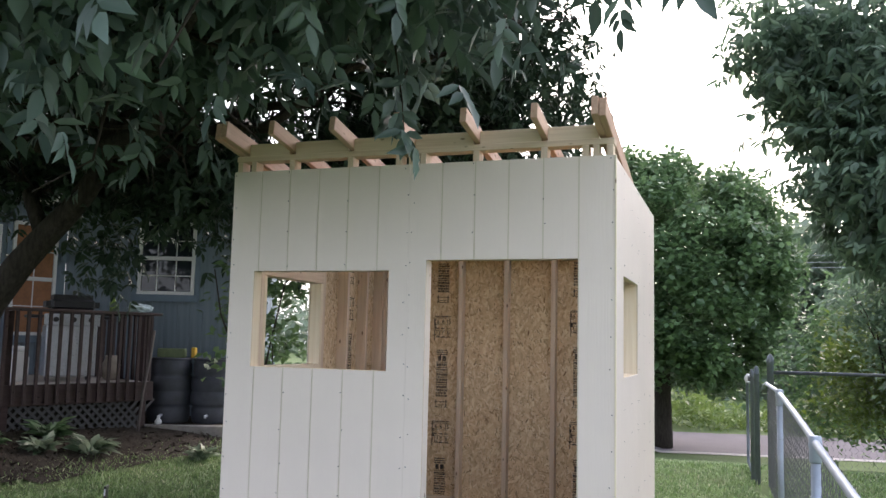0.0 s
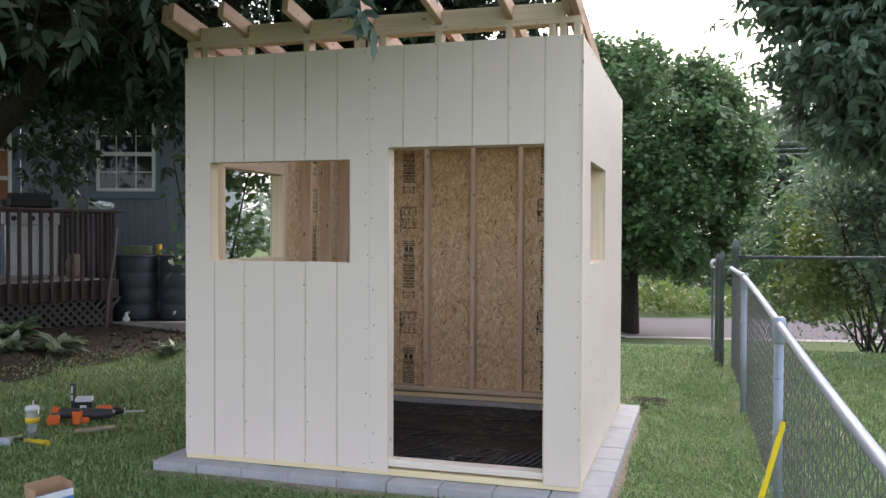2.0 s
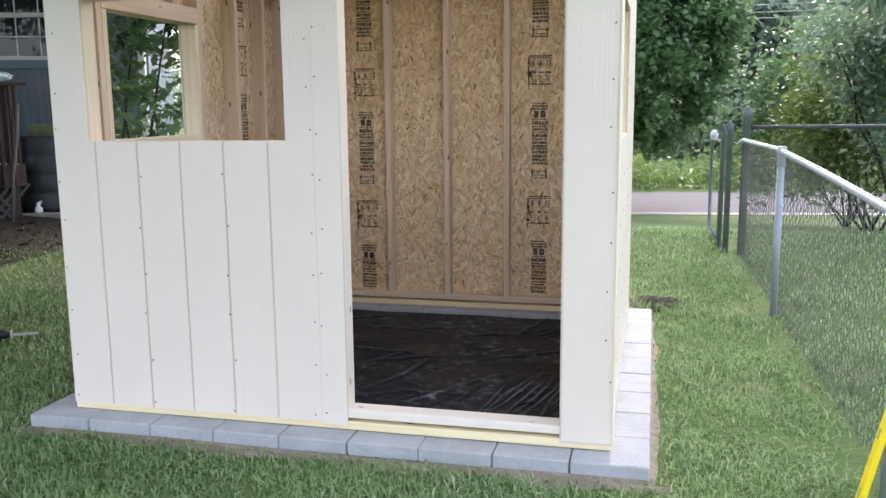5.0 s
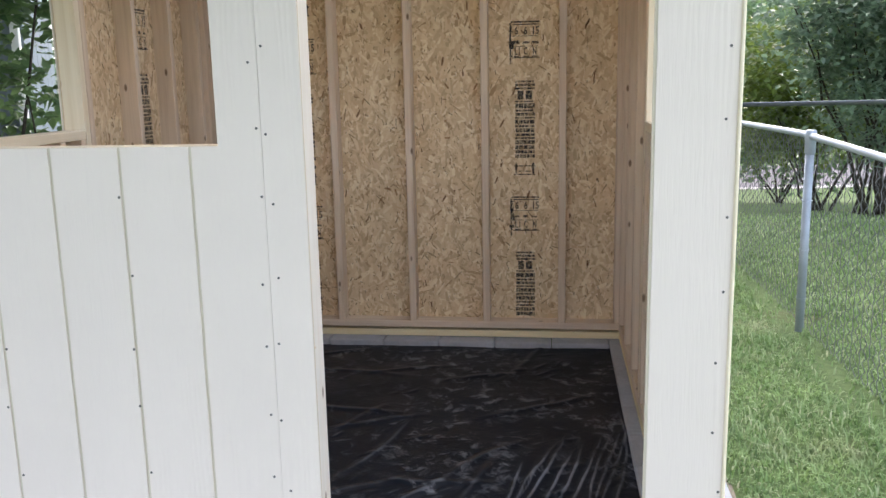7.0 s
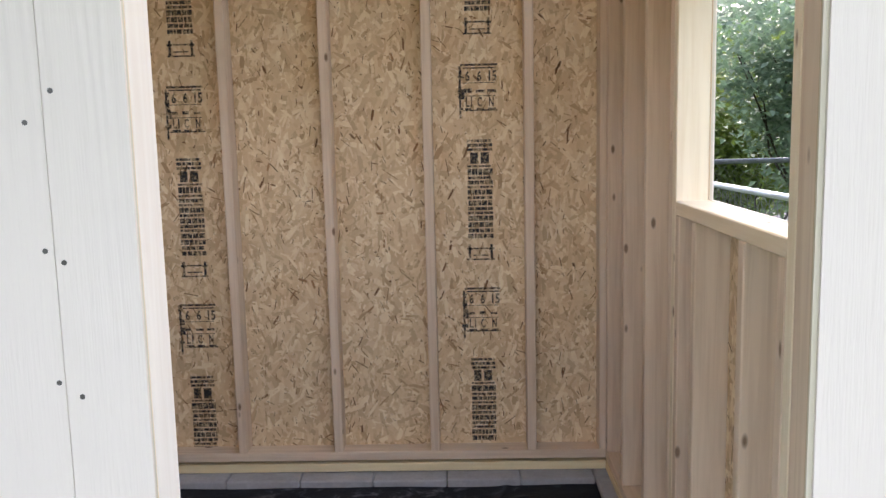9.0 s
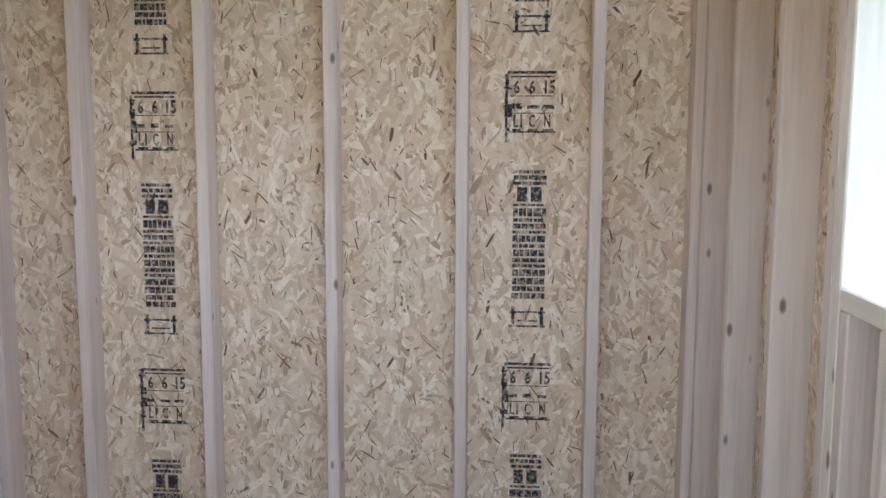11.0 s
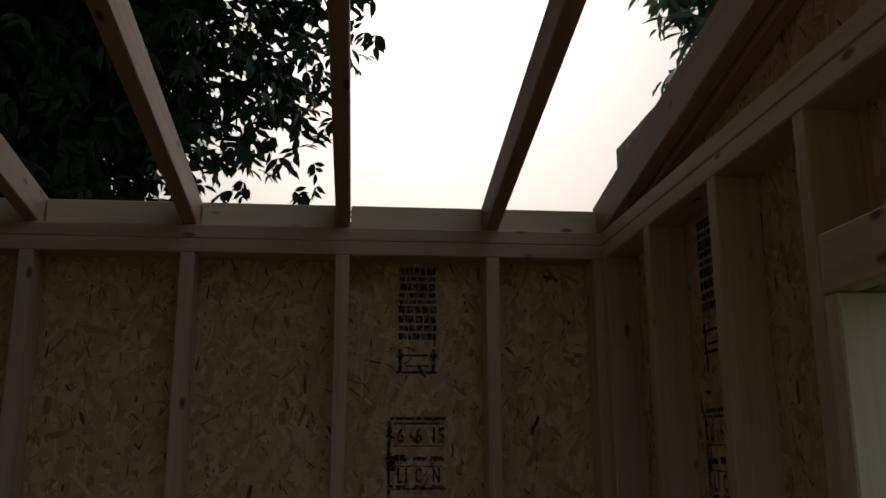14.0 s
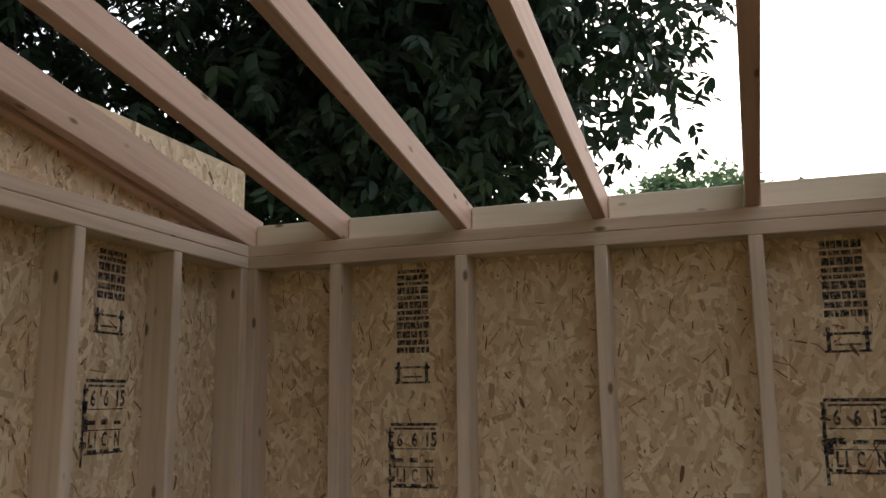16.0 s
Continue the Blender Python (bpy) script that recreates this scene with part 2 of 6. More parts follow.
def panel(name, width, height, holes, first=0.0, grooves=True):
    """A siding sheet in the local x-z plane, its face at y = 0 and its back at y = T: strips between grooves, with openings cut out.
    holes: (x0, x1, z0, z1)."""
    bm = bmesh.new()
    def fill(x0, x1, y0, y1, mi):
        cuts = sorted({0.0, height, *[z for hx0, hx1, z0, z1 in holes for z in (z0, z1) if hx0 < x1 and hx1 > x0]})
        xs = sorted({x0, x1, *[x for hx0, hx1, *_ in holes for x in (hx0, hx1) if x0 < x < x1]})
        for xa, xb in zip(xs, xs[1:]):
            run = None
            for za, zb in zip(cuts, cuts[1:]):
                mx, mz = (xa + xb) / 2, (za + zb) / 2
                solid = not any(h[0] < mx < h[1] and h[2] < mz < h[3] for h in holes)
                if solid:
                    run = (run[0], zb) if run else (za, zb)
                if run and (not solid or zb == cuts[-1]):
                    box(bm, xa, xb, y0, y1, *run, mi)
                    run = None
    fill(0, width, 0.0044, T - 0.002, 1)
    fill(0, width, T - 0.0018, T, 2)
    step, half = 0.2032, 0.0045
    edges = [0.0]
    x = first or step
    while grooves and x < width - 0.03:
        edges += [x - half, x + half]
        x += step
    edges.append(width)
    for xa, xb in zip(edges[::2], edges[1::2]):
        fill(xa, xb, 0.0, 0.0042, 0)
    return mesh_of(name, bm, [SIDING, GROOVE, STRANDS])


def strands(name, width, height, holes, seed):
    """The back of a siding sheet: a layer of pressed strands in the local x-z plane, facing +y."""
    rng = np.random.default_rng(seed)
    n = int(width * height * 3300)
    c = np.stack([rng.uniform(0.02, width - 0.02, n), rng.uniform(0.02, height - 0.02, n)], 1)
    for x0, x1, z0, z1 in holes:
        c = c[~((c[:, 0] > x0 - 0.03) & (c[:, 0] < x1 + 0.03) & (c[:, 1] > z0 - 0.03) & (c[:, 1] < z1 + 0.03))]
    n = len(c)
    ang = np.where(rng.random(n) < 0.62, rng.normal(1.57, 0.55, n), rng.uniform(0, math.pi, n))
    lon, wid = rng.uniform(0.010, 0.044, n), rng.uniform(0.004, 0.0125, n)
    thin = rng.random(n) < 0.15
    lon[thin], wid[thin] = rng.gamma(2.2, 0.0062, thin.sum()).clip(0.004, 0.036), rng.uniform(0.0011, 0.0027, thin.sum())
    ang[thin] = rng.normal(1.35, 0.6, thin.sum())
    bold = thin & (rng.random(n) < 0.05)
    lon[bold], wid[bold] = rng.uniform(0.016, 0.026, bold.sum()), rng.uniform(0.004, 0.006, bold.sum())
    u, v = np.stack([np.cos(ang), np.sin(ang)], 1), np.stack([-np.sin(ang), np.cos(ang)], 1)
    corner = np.array([(-1, -0.9), (-0.1, -1), (1, -0.7), (0.9, 0.8), (0.1, 1), (-0.9, 0.7)])
    q = corner[None] * rng.uniform(0.75, 1.15, (n, 6, 2))
    p = c[:, None] + q[..., :1] * lon[:, None, None] * u[:, None] + q[..., 1:] * wid[:, None, None] * v[:, None]
    p[..., 0] = p[..., 0].clip(0.0, width)
    p[..., 1] = p[..., 1].clip(0.0, height)
    y = T + 0.0004 + rng.permutation(n) / n * 0.0016
    y[thin] = T + 0.0008 + rng.random(thin.sum()) * 0.0016
    tilt = rng.normal(0, 0.0004, (n, 6))
    co = np.stack([p[..., 0], (y[:, None] + tilt).clip(T + 0.0003), p[..., 1]], -1).reshape(-1, 3)
    faces = np.arange(n * 6).reshape(n, 6)[:, ::-1]
    me = array_mesh(name, co, faces, [STRANDS, SLIVERS])
    me.polygons.foreach_set("material_index", thin.astype(np.int32))
    return me


def letters(bm, text, x, z, width, height):
    """Characters of the built-in font as flat faces, fitted into a box in the local x-z plane."""
    curve = bpy.data.curves.new("letters", "FONT")
    curve.body, curve.resolution_u, curve.offset = text, 2, 0.03
    ob = bpy.data.objects.new("letters", curve)
    me = ob.to_mesh()
    co = np.array([v.co[:2] for v in me.vertices])
    lo, hi = co.min(0), co.max(0)
    co = (co - lo) / (hi - lo)
    made = [bm.verts.new((x + a * width, T + 0.0032, z + b * height)) for a, b in co]
    for f in me.polygons:
        bm.faces.new([made[k] for k in f.vertices][::-1])
    ob.to_mesh_clear()
    bpy.data.objects.remove(ob)
    bpy.data.curves.remove(curve)


def stamp(kind, seed, top=9.0):
    """A printed grading mark of worn ink, in the local x-z plane facing +y: bars only."""
    rng = np.random.default_rng(seed)
    bm = bmesh.new()
    def bar(x0, x1, z0, z1):
        v = [bm.verts.new((x, T + 0.0032, z)) for x, z in ((x0, z0), (x0, z1), (x1, z1), (x1, z0))]
        bm.faces.new(v)
    if kind == "grid":                      # a frame of tick marks round three by three short blocks
        bar(-0.055, 0.055, 0.127, 0.133)
        bar(-0.048, 0.050, 0.119, 0.123)
        bar(-0.050, 0.055, 0.0, 0.004)
        bar(-0.060, -0.054, -0.02, 0.124)
        bar(-0.054, -0.044, 0.040, 0.062)
        for x, words in zip((-0.043, -0.008, 0.027), (("6", "L1"), ("6", "C"), ("15", "N"))):
            wide = 0.024 if len(words[0]) > 1 else 0.014
            letters(bm, words[0], x + 0.002, 0.084, wide, 0.030)
            letters(bm, words[1], x + 0.002, 0.012, 0.020 if len(words[1]) > 1 else 0.014, 0.028)
            bar(x - 0.002, x + rng.uniform(0.016, 0.026), 0.052, 0.052 + rng.uniform(0.006, 0.012))
            bar(x, x + rng.uniform(0.018, 0.026), 0.0035, 0.0085)
        for _ in range(9):                  # a blot along the left edge
            z = rng.uniform(0.0, 0.12)
            bar(-0.066 + rng.uniform(0, 0.01), -0.05 + rng.uniform(-0.004, 0.006), z, z + rng.uniform(0.003, 0.014))
        for z in (0.0785, 0.0415):
            bar(-0.05, 0.048, z, z + 0.002)
    else:                                   # a tall mark: lines of bars, two block shapes, arrows at the foot
        z = 0.398
        rows = [0.008, 0.010, 0.008, 0.036, 0.006, 0.020, 0.008, 0.012, 0.007, 0.016, 0.009, 0.016, 0.010, 0.008, 0.016, 0.016, 0.012, 0.014]
        for k, h in enumerate(rows):
            z -= h + 0.0052
            if h > 0.03:
                bar(-0.026, -0.004, z, z + h)
                bar(0.004, 0.028, z, z + h)
                continue
            x = -0.036 + rng.uniform(0, 0.003)
            while x < 0.034:
                w = rng.uniform(0.006, 0.018)
                bar(x, min(x + w, 0.038), z, z + h)
                x += w + rng.uniform(0.001, 0.0028)
        for x in (-0.032, 0.032):
            bar(x - 0.0035, x + 0.0035, 0.005, 0.052)
            bar(x - 0.008, x + 0.008, 0.034, 0.041)
        bar(-0.022, 0.022, 0.014, 0.018)
        bar(-0.022, 0.022, 0.036, 0.041)
        bar(-0.04, 0.04, 0.0, 0.005)
    grow = (1.36, 1, 1.42) if kind == "grid" else (1.42, 1, 1.27)
    for v in bm.verts:
        v.co = Vector((-v.co.x * grow[0], v.co.y, v.co.z * grow[2]))
    bmesh.ops.reverse_faces(bm, faces=bm.faces[:])
    bmesh.ops.delete(bm, geom=[q for q in bm.faces if max(v.co.z for v in q.verts) > top], context="FACES")
    return mesh_of("stamp", bm, INK)


s = Nodes("worn_ink", 0.8)
fade = s.noise(s.coords((1, 1, 1)), 70, 6, 0.7)
see = s.n("ShaderNodeBsdfTransparent")
blend = s.n("ShaderNodeMixShader")
s.colour((0.035, 0.032, 0.035))
s.link(s.grey(fade, 0.38, 0.55, 0.25, 0.97), blend.inputs[0]).link(see.outputs[0], blend.inputs[1]).link(s.bsdf.outputs[0], blend.inputs[2])
s.link(blend.outputs[0], s.t.nodes["Material Output"].inputs["Surface"])
INK = s.mat
LOW_MARK = stamp("tall", 1).copy()
cut = bmesh.new()
cut.from_mesh(LOW_MARK)
bmesh.ops.delete(cut, geom=[f for f in cut.faces if min(v.co.z for v in f.verts) < 0.125], context="FACES")
cut.to_mesh(LOW_MARK)
TOP_MARKS = {z: stamp("tall", 2, 2.07 - z) for z in (1.772, 1.712, 1.84)}
TALL_MARKS, GRID_MARKS = [stamp("tall", k) for k in range(4)], [stamp("grid", k) for k in range(4)]

# openings, as x (or y) and z ranges
WIN_F = (0.172, 1.096, 1.196, 1.796)
DOOR = (1.332, 2.232, 0.048, 1.858)
WIN_R = (0.385, 1.19, 1.19, 1.79)
WIN_L = (0.300, 1.09, 1.19, 1.79)
NAIL = plain("nail_head", (0.12, 0.11, 0.10), 0.45, 0.6)


def sheet(name, m, width, holes, seed, label, height=SIDE_H, marks=(), first=0.0, inside=True, grooves=True):
    """One 4 x 8 sheet of siding with its strand back, printed marks and nail heads."""
    ob = part(name, panel(name, width, height, holes, first, grooves), None, shed, label, m)
    if inside:
        part("strand_back", strands("strand_back", width, height, holes, seed), None, ob, "tan pressed wood strands of the sheet's back")
        k = seed
        for x, z in marks:
            if z < 0:
                part("stamp", LOW_MARK, None, ob, "worn black printed grading mark", Matrix.Translation((x, 0, z)))
                continue
            turn = Matrix.Translation((x, 0, z))
            part("stamp", TOP_MARKS.get(round(z, 3), TALL_MARKS[k % 4]), None, ob, "worn black printed grading mark", turn)
            part("stamp", GRID_MARKS[k % 4], None, ob, "worn black printed grading mark", Matrix.Translation((x - 0.004, 0, z - 0.305)))
            k += 1
    rng = random.Random(seed)
    bm = bmesh.new()
    lines = [0.02, width - 0.02] + [x for x in (0.4064, 0.8128) if x < width - 0.1]
    for x in lines:
        z = 0.03
        while z < height:
            xx, zz = x + rng.uniform(-0.012, 0.012), z + rng.uniform(-0.03, 0.03)
            if not any(h[0] - 0.01 < xx < h[1] + 0.01 and h[2] - 0.01 < zz < h[3] + 0.01 for h in holes) and 0.01 < zz < height - 0.01:
                r = 0.0038
                ring = [bm.verts.new((xx + r * math.cos(a), -0.0012, zz + r * math.sin(a))) for a in (k * math.pi / 4 for k in range(8))]
                low = [bm.verts.new((v.co.x, 0.0004, v.co.z)) for v in ring]
                bm.faces.new(ring)
                for i in range(8):
                    bm.faces.new((ring[i], low[i], low[(i + 1) % 8], ring[(i + 1) % 8]))
            z += 0.20
    tagged(part("nail_heads", bm, NAIL, ob, "dark nail heads"), kind="stuff")
    return ob


def hole(h, off, width):
    """The piece of an opening that falls on a sheet which starts at off."""
    return [(max(h[0] - off, -0.01), min(h[1] - off, width + 0.01), h[2], h[3])] if h[0] < off + width and h[1] > off else []


HALF = 1.2184
FRONT = "cream primed grooved siding sheet on the front wall"
sheet("siding_sheet", Matrix.Translation((0, 0, 0)), HALF, hole(WIN_F, 0, HALF) + hole(DOOR, 0, HALF), 11, FRONT + ", window opening cut")
sheet("siding_sheet", Matrix.Translation((W - HALF, 0, 0)), HALF, hole(WIN_F, W - HALF, HALF) + hole((*DOOR[:2], -0.01, DOOR[3]), W - HALF, HALF), 12, FRONT + ", doorway cut")
# back wall: local x runs from the right corner to the left
BACK_H = 2.16
turn = Matrix.Rotation(math.pi, 4, "Z")
MARKS = [(0.0, 1.772), (0.0, 0.853), (0.0, -0.066)]
sheet("siding_sheet", Matrix.Translation((W, D, 0)) @ turn, HALF, [], 13, "siding sheet of the back wall, strand side showing inside", BACK_H, [(W - 1.832, z) for _, z in MARKS])
sheet("siding_sheet", Matrix.Translation((HALF, D, 0)) @ turn, HALF, [], 14, "siding sheet of the back wall, strand side showing inside", BACK_H, [(HALF - 0.627, z) for z in (1.712, 0.803, -0.126)])
# side walls, front edges butted behind the front sheets
turn = Matrix.Rotation(math.pi / 2, 4, "Z")
LONG = D - T
for k, (y0, w) in enumerate(((T + 0.001, LONG / 2 - 0.001), (T + LONG / 2, LONG / 2))):
    sheet("siding_sheet", Matrix.Translation((W, y0, 0)) @ turn, w, hole(WIN_R, y0, w), 15 + k, "cream siding sheet of the side wall towards the fence", marks=[(0.6, z) for z in (1.772, 0.853)] if k else (), grooves=False)
turn = Matrix.Rotation(-math.pi / 2, 4, "Z")
for k, (y1, w) in enumerate(((T + LONG / 2, LONG / 2 - 0.001), (D, LONG / 2))):
    back = [(y1 - h[1], y1 - h[0], h[2], h[3]) for h in (WIN_L,)]
    back = [h for h in back if h[0] < w and h[1] > 0]
    sheet("siding_sheet", Matrix.Translation((0, y1, 0)) @ turn, w, back, 17 + k, "cream siding sheet of the side wall towards the house", marks=[(0.627, z) for z in (1.84, 0.921, 0.002)] if k else ())

# ---- framing ----
Z0, Z1 = 0.020, 0.058                  # bottom plate
ZT, ZP = 2.080, 2.156                  # stud tops and top of the double plate (back and sides)
YF, YB = T, D - T                      # inner faces of the front and back sheets
PLATE = "pale sawn lumber plate"
STUD = "upright sawn lumber stud"


def upright(x, y, z0, z1, along="x", name="stud", label=STUD):
    """A stud in the wall that runs along x or y; x, y is its middle."""
    up = (0, 1, 0) if along == "x" else (1, 0, 0)
    return lumber(name, (x, y, z0), (x, y, z1), ST, SD, LUMBER, shed, label, up)


yb = YB - SD / 2
for k in range(1, 6):
    upright(0.4064 * k, yb, Z1, ZT)
for x in (0.031, W - 0.031, 0.108, W - 0.108):
    upright(x, yb, Z1, ZT)
lumber("bottom_plate", (T, yb, (Z0 + Z1) / 2), (W - T, yb, (Z0 + Z1) / 2), SD, ST, LUMBER, shed, PLATE)
lumber("top_plate", (T, yb, ZT + 0.019), (W - T, yb, ZT + 0.019), SD, ST, LUMBER, shed, PLATE)
lumber("top_plate", (T, yb, ZT + 0.0575), (W - T, yb, ZT + 0.0575), SD, ST, LUMBER, shed, PLATE)

for side, win in ((0, WIN_L), (1, WIN_R)):
    x = W - T - SD / 2 if side else T + SD / 2
    y0, y1 = YF + SD + 0.002, YB - SD - 0.002
    lumber("bottom_plate", (x, y0, (Z0 + Z1) / 2), (x, y1, (Z0 + Z1) / 2), SD, ST, LUMBER, shed, PLATE)
    lumber("top_plate", (x, y0, ZT + 0.019), (x, y1, ZT + 0.019), SD, ST, LUMBER, shed, PLATE)
    lumber("top_plate", (x, y0, ZT + 0.0575), (x, y1, ZT + 0.0575), SD, ST, LUMBER, shed, PLATE)
    for y in (y0 + 0.019, y1 - 0.019, 1.964, 1.585, win[1] + ST + 0.021, win[0] - ST - 0.021):
        upright(x, y, Z1, ZT, "y")
    for y in (win[0] - 0.019, win[1] + 0.019):            # trimmers
        lumber("trimmer", (x, y, Z1), (x, y, win[3] - 0.001), ST, SD, YELLOW_LUMBER, shed, "pale new lumber trimmer of the window opening", (1, 0, 0))
    lumber("window_sill", (x, win[0] + 0.001, win[2] - 0.019), (x, win[1] - 0.001, win[2] - 0.019), SD, ST, YELLOW_LUMBER, shed, "pale new lumber sill of the window opening")
    for y in (win[0] + 0.25, win[0] + 0.62, win[0] + 0.022, win[1] - 0.022):
        upright(x, y, Z1, win[2] - ST, "y", "cripple_stud", "short stud under the window opening")
    for dx in (-0.026, 0.026):
        lumber("header", (x + dx, win[0] - ST, win[3] + 0.045), (x + dx, win[1] + ST, win[3] + 0.045), ST, SD, LUMBER, shed, "doubled header above the window opening")
    for y in (win[0] + 0.2, win[0] + 0.6):
        upright(x, y, win[3] + 0.09, ZT, "y", "cripple_stud", "short stud above the window opening")

# front wall: taller, its studs rise past the siding
yf = YF + SD / 2
FT, FP = 2.504, 2.542                  # front plate
lumber("top_plate", (0.005, yf, 2.523), (W - 0.005, yf, 2.523), SD, ST, LUMBER, shed, PLATE)
lumber("bottom_plate", (T, yf, (Z0 + Z1) / 2), (W - T, yf, (Z0 + Z1) / 2), SD, ST, PALE_LUMBER, shed, "pale plate running across the doorway")
for x in (0.031, 0.130, 1.135, 1.293, W - 0.031, W - 0.108, 2.271):
    upright(x, yf, Z1, FT)
for x in (0.4064, 0.8128):
    upright(x, yf, Z1, WIN_F[2] - ST, name="cripple_stud", label="short stud under the window opening")
    upright(x, yf, WIN_F[3] + 0.09, FT, name="cripple_stud", label="short stud above the window opening")
for x in (1.6256, 2.032):
    upright(x, yf, DOOR[3] + 0.127, FT, name="cripple_stud", label="short stud above the doorway")
upright(1.2192, yf, Z1, FT)
lumber("window_sill", (WIN_F[0] - 0.02, yf, WIN_F[2] - 0.019), (WIN_F[1] + 0.02, yf, WIN_F[2] - 0.019), SD, ST, YELLOW_LUMBER, shed, "pale new lumber sill of the window opening")
lumber("header", (WIN_F[0] - 0.02, yf, WIN_F[3] + 0.045), (WIN_F[1] + 0.02, yf, WIN_F[3] + 0.045), SD, SD, LUMBER, shed, "header above the front window opening")
lumber("header", (DOOR[0] - 0.02, yf, DOOR[3] + 0.0635), (DOOR[1] + 0.02, yf, DOOR[3] + 0.0635), SD, 0.127, LUMBER, shed, "header above the doorway")
lumber("trimmer", (WIN_F[0] - 0.019, yf, Z1), (WIN_F[0] - 0.019, yf, WIN_F[3]), ST, SD, YELLOW_LUMBER, shed, "pale new lumber trimmer", (0, 1, 0))
lumber("trimmer", (DOOR[0] - 0.019, yf, Z1), (DOOR[0] - 0.019, yf, DOOR[3]), ST, SD, PALE_LUMBER, shed, "pale new lumber trimmer of the doorway", (0, 1, 0))

# rafters, higher at the front, with tails past the front wall
SLOPE = 0.172
REDDISH = lumber_material("rafter_lumber", (0.64, 0.44, 0.32), (0.46, 0.29, 0.20))


def rafter(x, lift=0.0, tail=0.26, rear=0.0, deep=SD, label="sloping reddish lumber rafter, bare"):
    ya, yc = -tail, YB - 0.004 + rear
    za = lambda y: ZP + 0.005 + SLOPE * (YB - SD - y) + SD / 2 * 1.01 + lift
    return lumber("rafter", (x, ya, za(ya)), (x, yc, za(yc)), ST, deep, REDDISH, shed, label)


for k in range(1, 6):
    rafter(0.4064 * k)
for x, lift in ((0.0335, -0.012), (0.076, 0.0), (W - 0.0335, -0.012), (W - 0.076, 0.0)):
    rafter(x, lift + 0.008, deep=SD + 0.016)
for k in range(6):                      # boards between the rafters, over the back and front plates
    x0 = 0.4064 * k + (0.021 if k else 0.097)
    x1 = 0.4064 * (k + 1) - (0.021 if k < 5 else 0.097)
    lumber("blocking", (x0, YB - 0.021, ZP + 0.0375), (x1, YB - 0.021, ZP + 0.0375), ST, 0.075, YELLOW_LUMBER, shed, "board between the rafters on the back wall")
    lumber("blocking", (x0, YF + 0.021, FP + 0.034), (x1, YF + 0.021, FP + 0.034), ST, SD, LUMBER, shed, "board between the rafters on the front wall")
# treated sill under the siding
lumber("sill_plate", (0.0, 0.052, -0.012), (W, 0.052, -0.012), 0.095, 0.036, SILL_LUMBER, shed, "yellow treated sill strip under the siding")
for x in (0.052, W - 0.052):
    lumber("sill_plate", (x, 0.101, -0.012), (x, D - 0.101, -0.012), 0.095, 0.036, SILL_LUMBER, shed, "yellow treated sill strip under the siding")
lumber("sill_plate", (0.0, D - 0.052, -0.012), (W, D - 0.052, -0.012), 0.095, 0.036, SILL_LUMBER, shed, "yellow treated sill strip under the siding")
lumber("corner_strip", (W + 0.004, -0.002, 0.0), (W + 0.004, -0.002, SIDE_H), 0.010, 0.012, YELLOW_LUMBER, shed, "raw yellow edge of the siding at the corner", (0, 1, 0))

# ---- ground ----
def land(x, y):
    """Height of the lawn: flat round the shed, rising a little to the house, falling to the road."""
    z = GROUND
    z += 0.30 * min(1.0, max(0.0, (-x - 3.2) / 2.6)) * min(1.0, max(0.0, (y + 1.0) / 3.0))
    z -= 0.119 * min(13.6, max(0.0, y - 6.6)) * min(1.0, max(0.0, (x + 2.5) / 2.5))
    return z + 0.012 * noise.noise((x * 0.9, y * 0.9, 0.3))


s = Nodes("lawn_soil", 0.95, 0, 0.2)
v = s.coords((1, 1, 1), geo=True)
big, fine = s.noise(v, 0.9, 4), s.noise(v, 26, 5)
c = s.ramp(big, (0.35, (0.085, 0.135, 0.05)), (0.65, (0.12, 0.175, 0.07)))
c = s.mix(s.grey(s.noise(v, 2.1, 5), 0.60, 0.72, 0, 0.8), c, (0.17, 0.135, 0.085))
c = s.mix(0.5, c, s.ramp(fine, (0.3, (0.045, 0.07, 0.022)), (0.7, (0.15, 0.205, 0.075))))
s.colour(c).bump(fine, 0.8, 0.02)
LAWN = s.mat
bm = bmesh.new()
xs = sorted([-60, -40, -28, -20, 20, 30, 45, 70] + [-15 + 0.5 * k for k in range(61)])
ys = sorted([-40, -25, -15, 34, 50, 80, 120] + [-10 + 0.5 * k for k in range(81)])
grid = [[bm.verts.new((x, y, land(x, y))) for x in xs] for y in ys]
for a, b in zip(grid, grid[1:]):
    for k in range(len(xs) - 1):
        bm.faces.new((a[k], a[k + 1], b[k + 1], b[k])).smooth = True
tagged(part("ground", bm, LAWN), "mown green lawn with bare patches", "lawn", kind="structure")

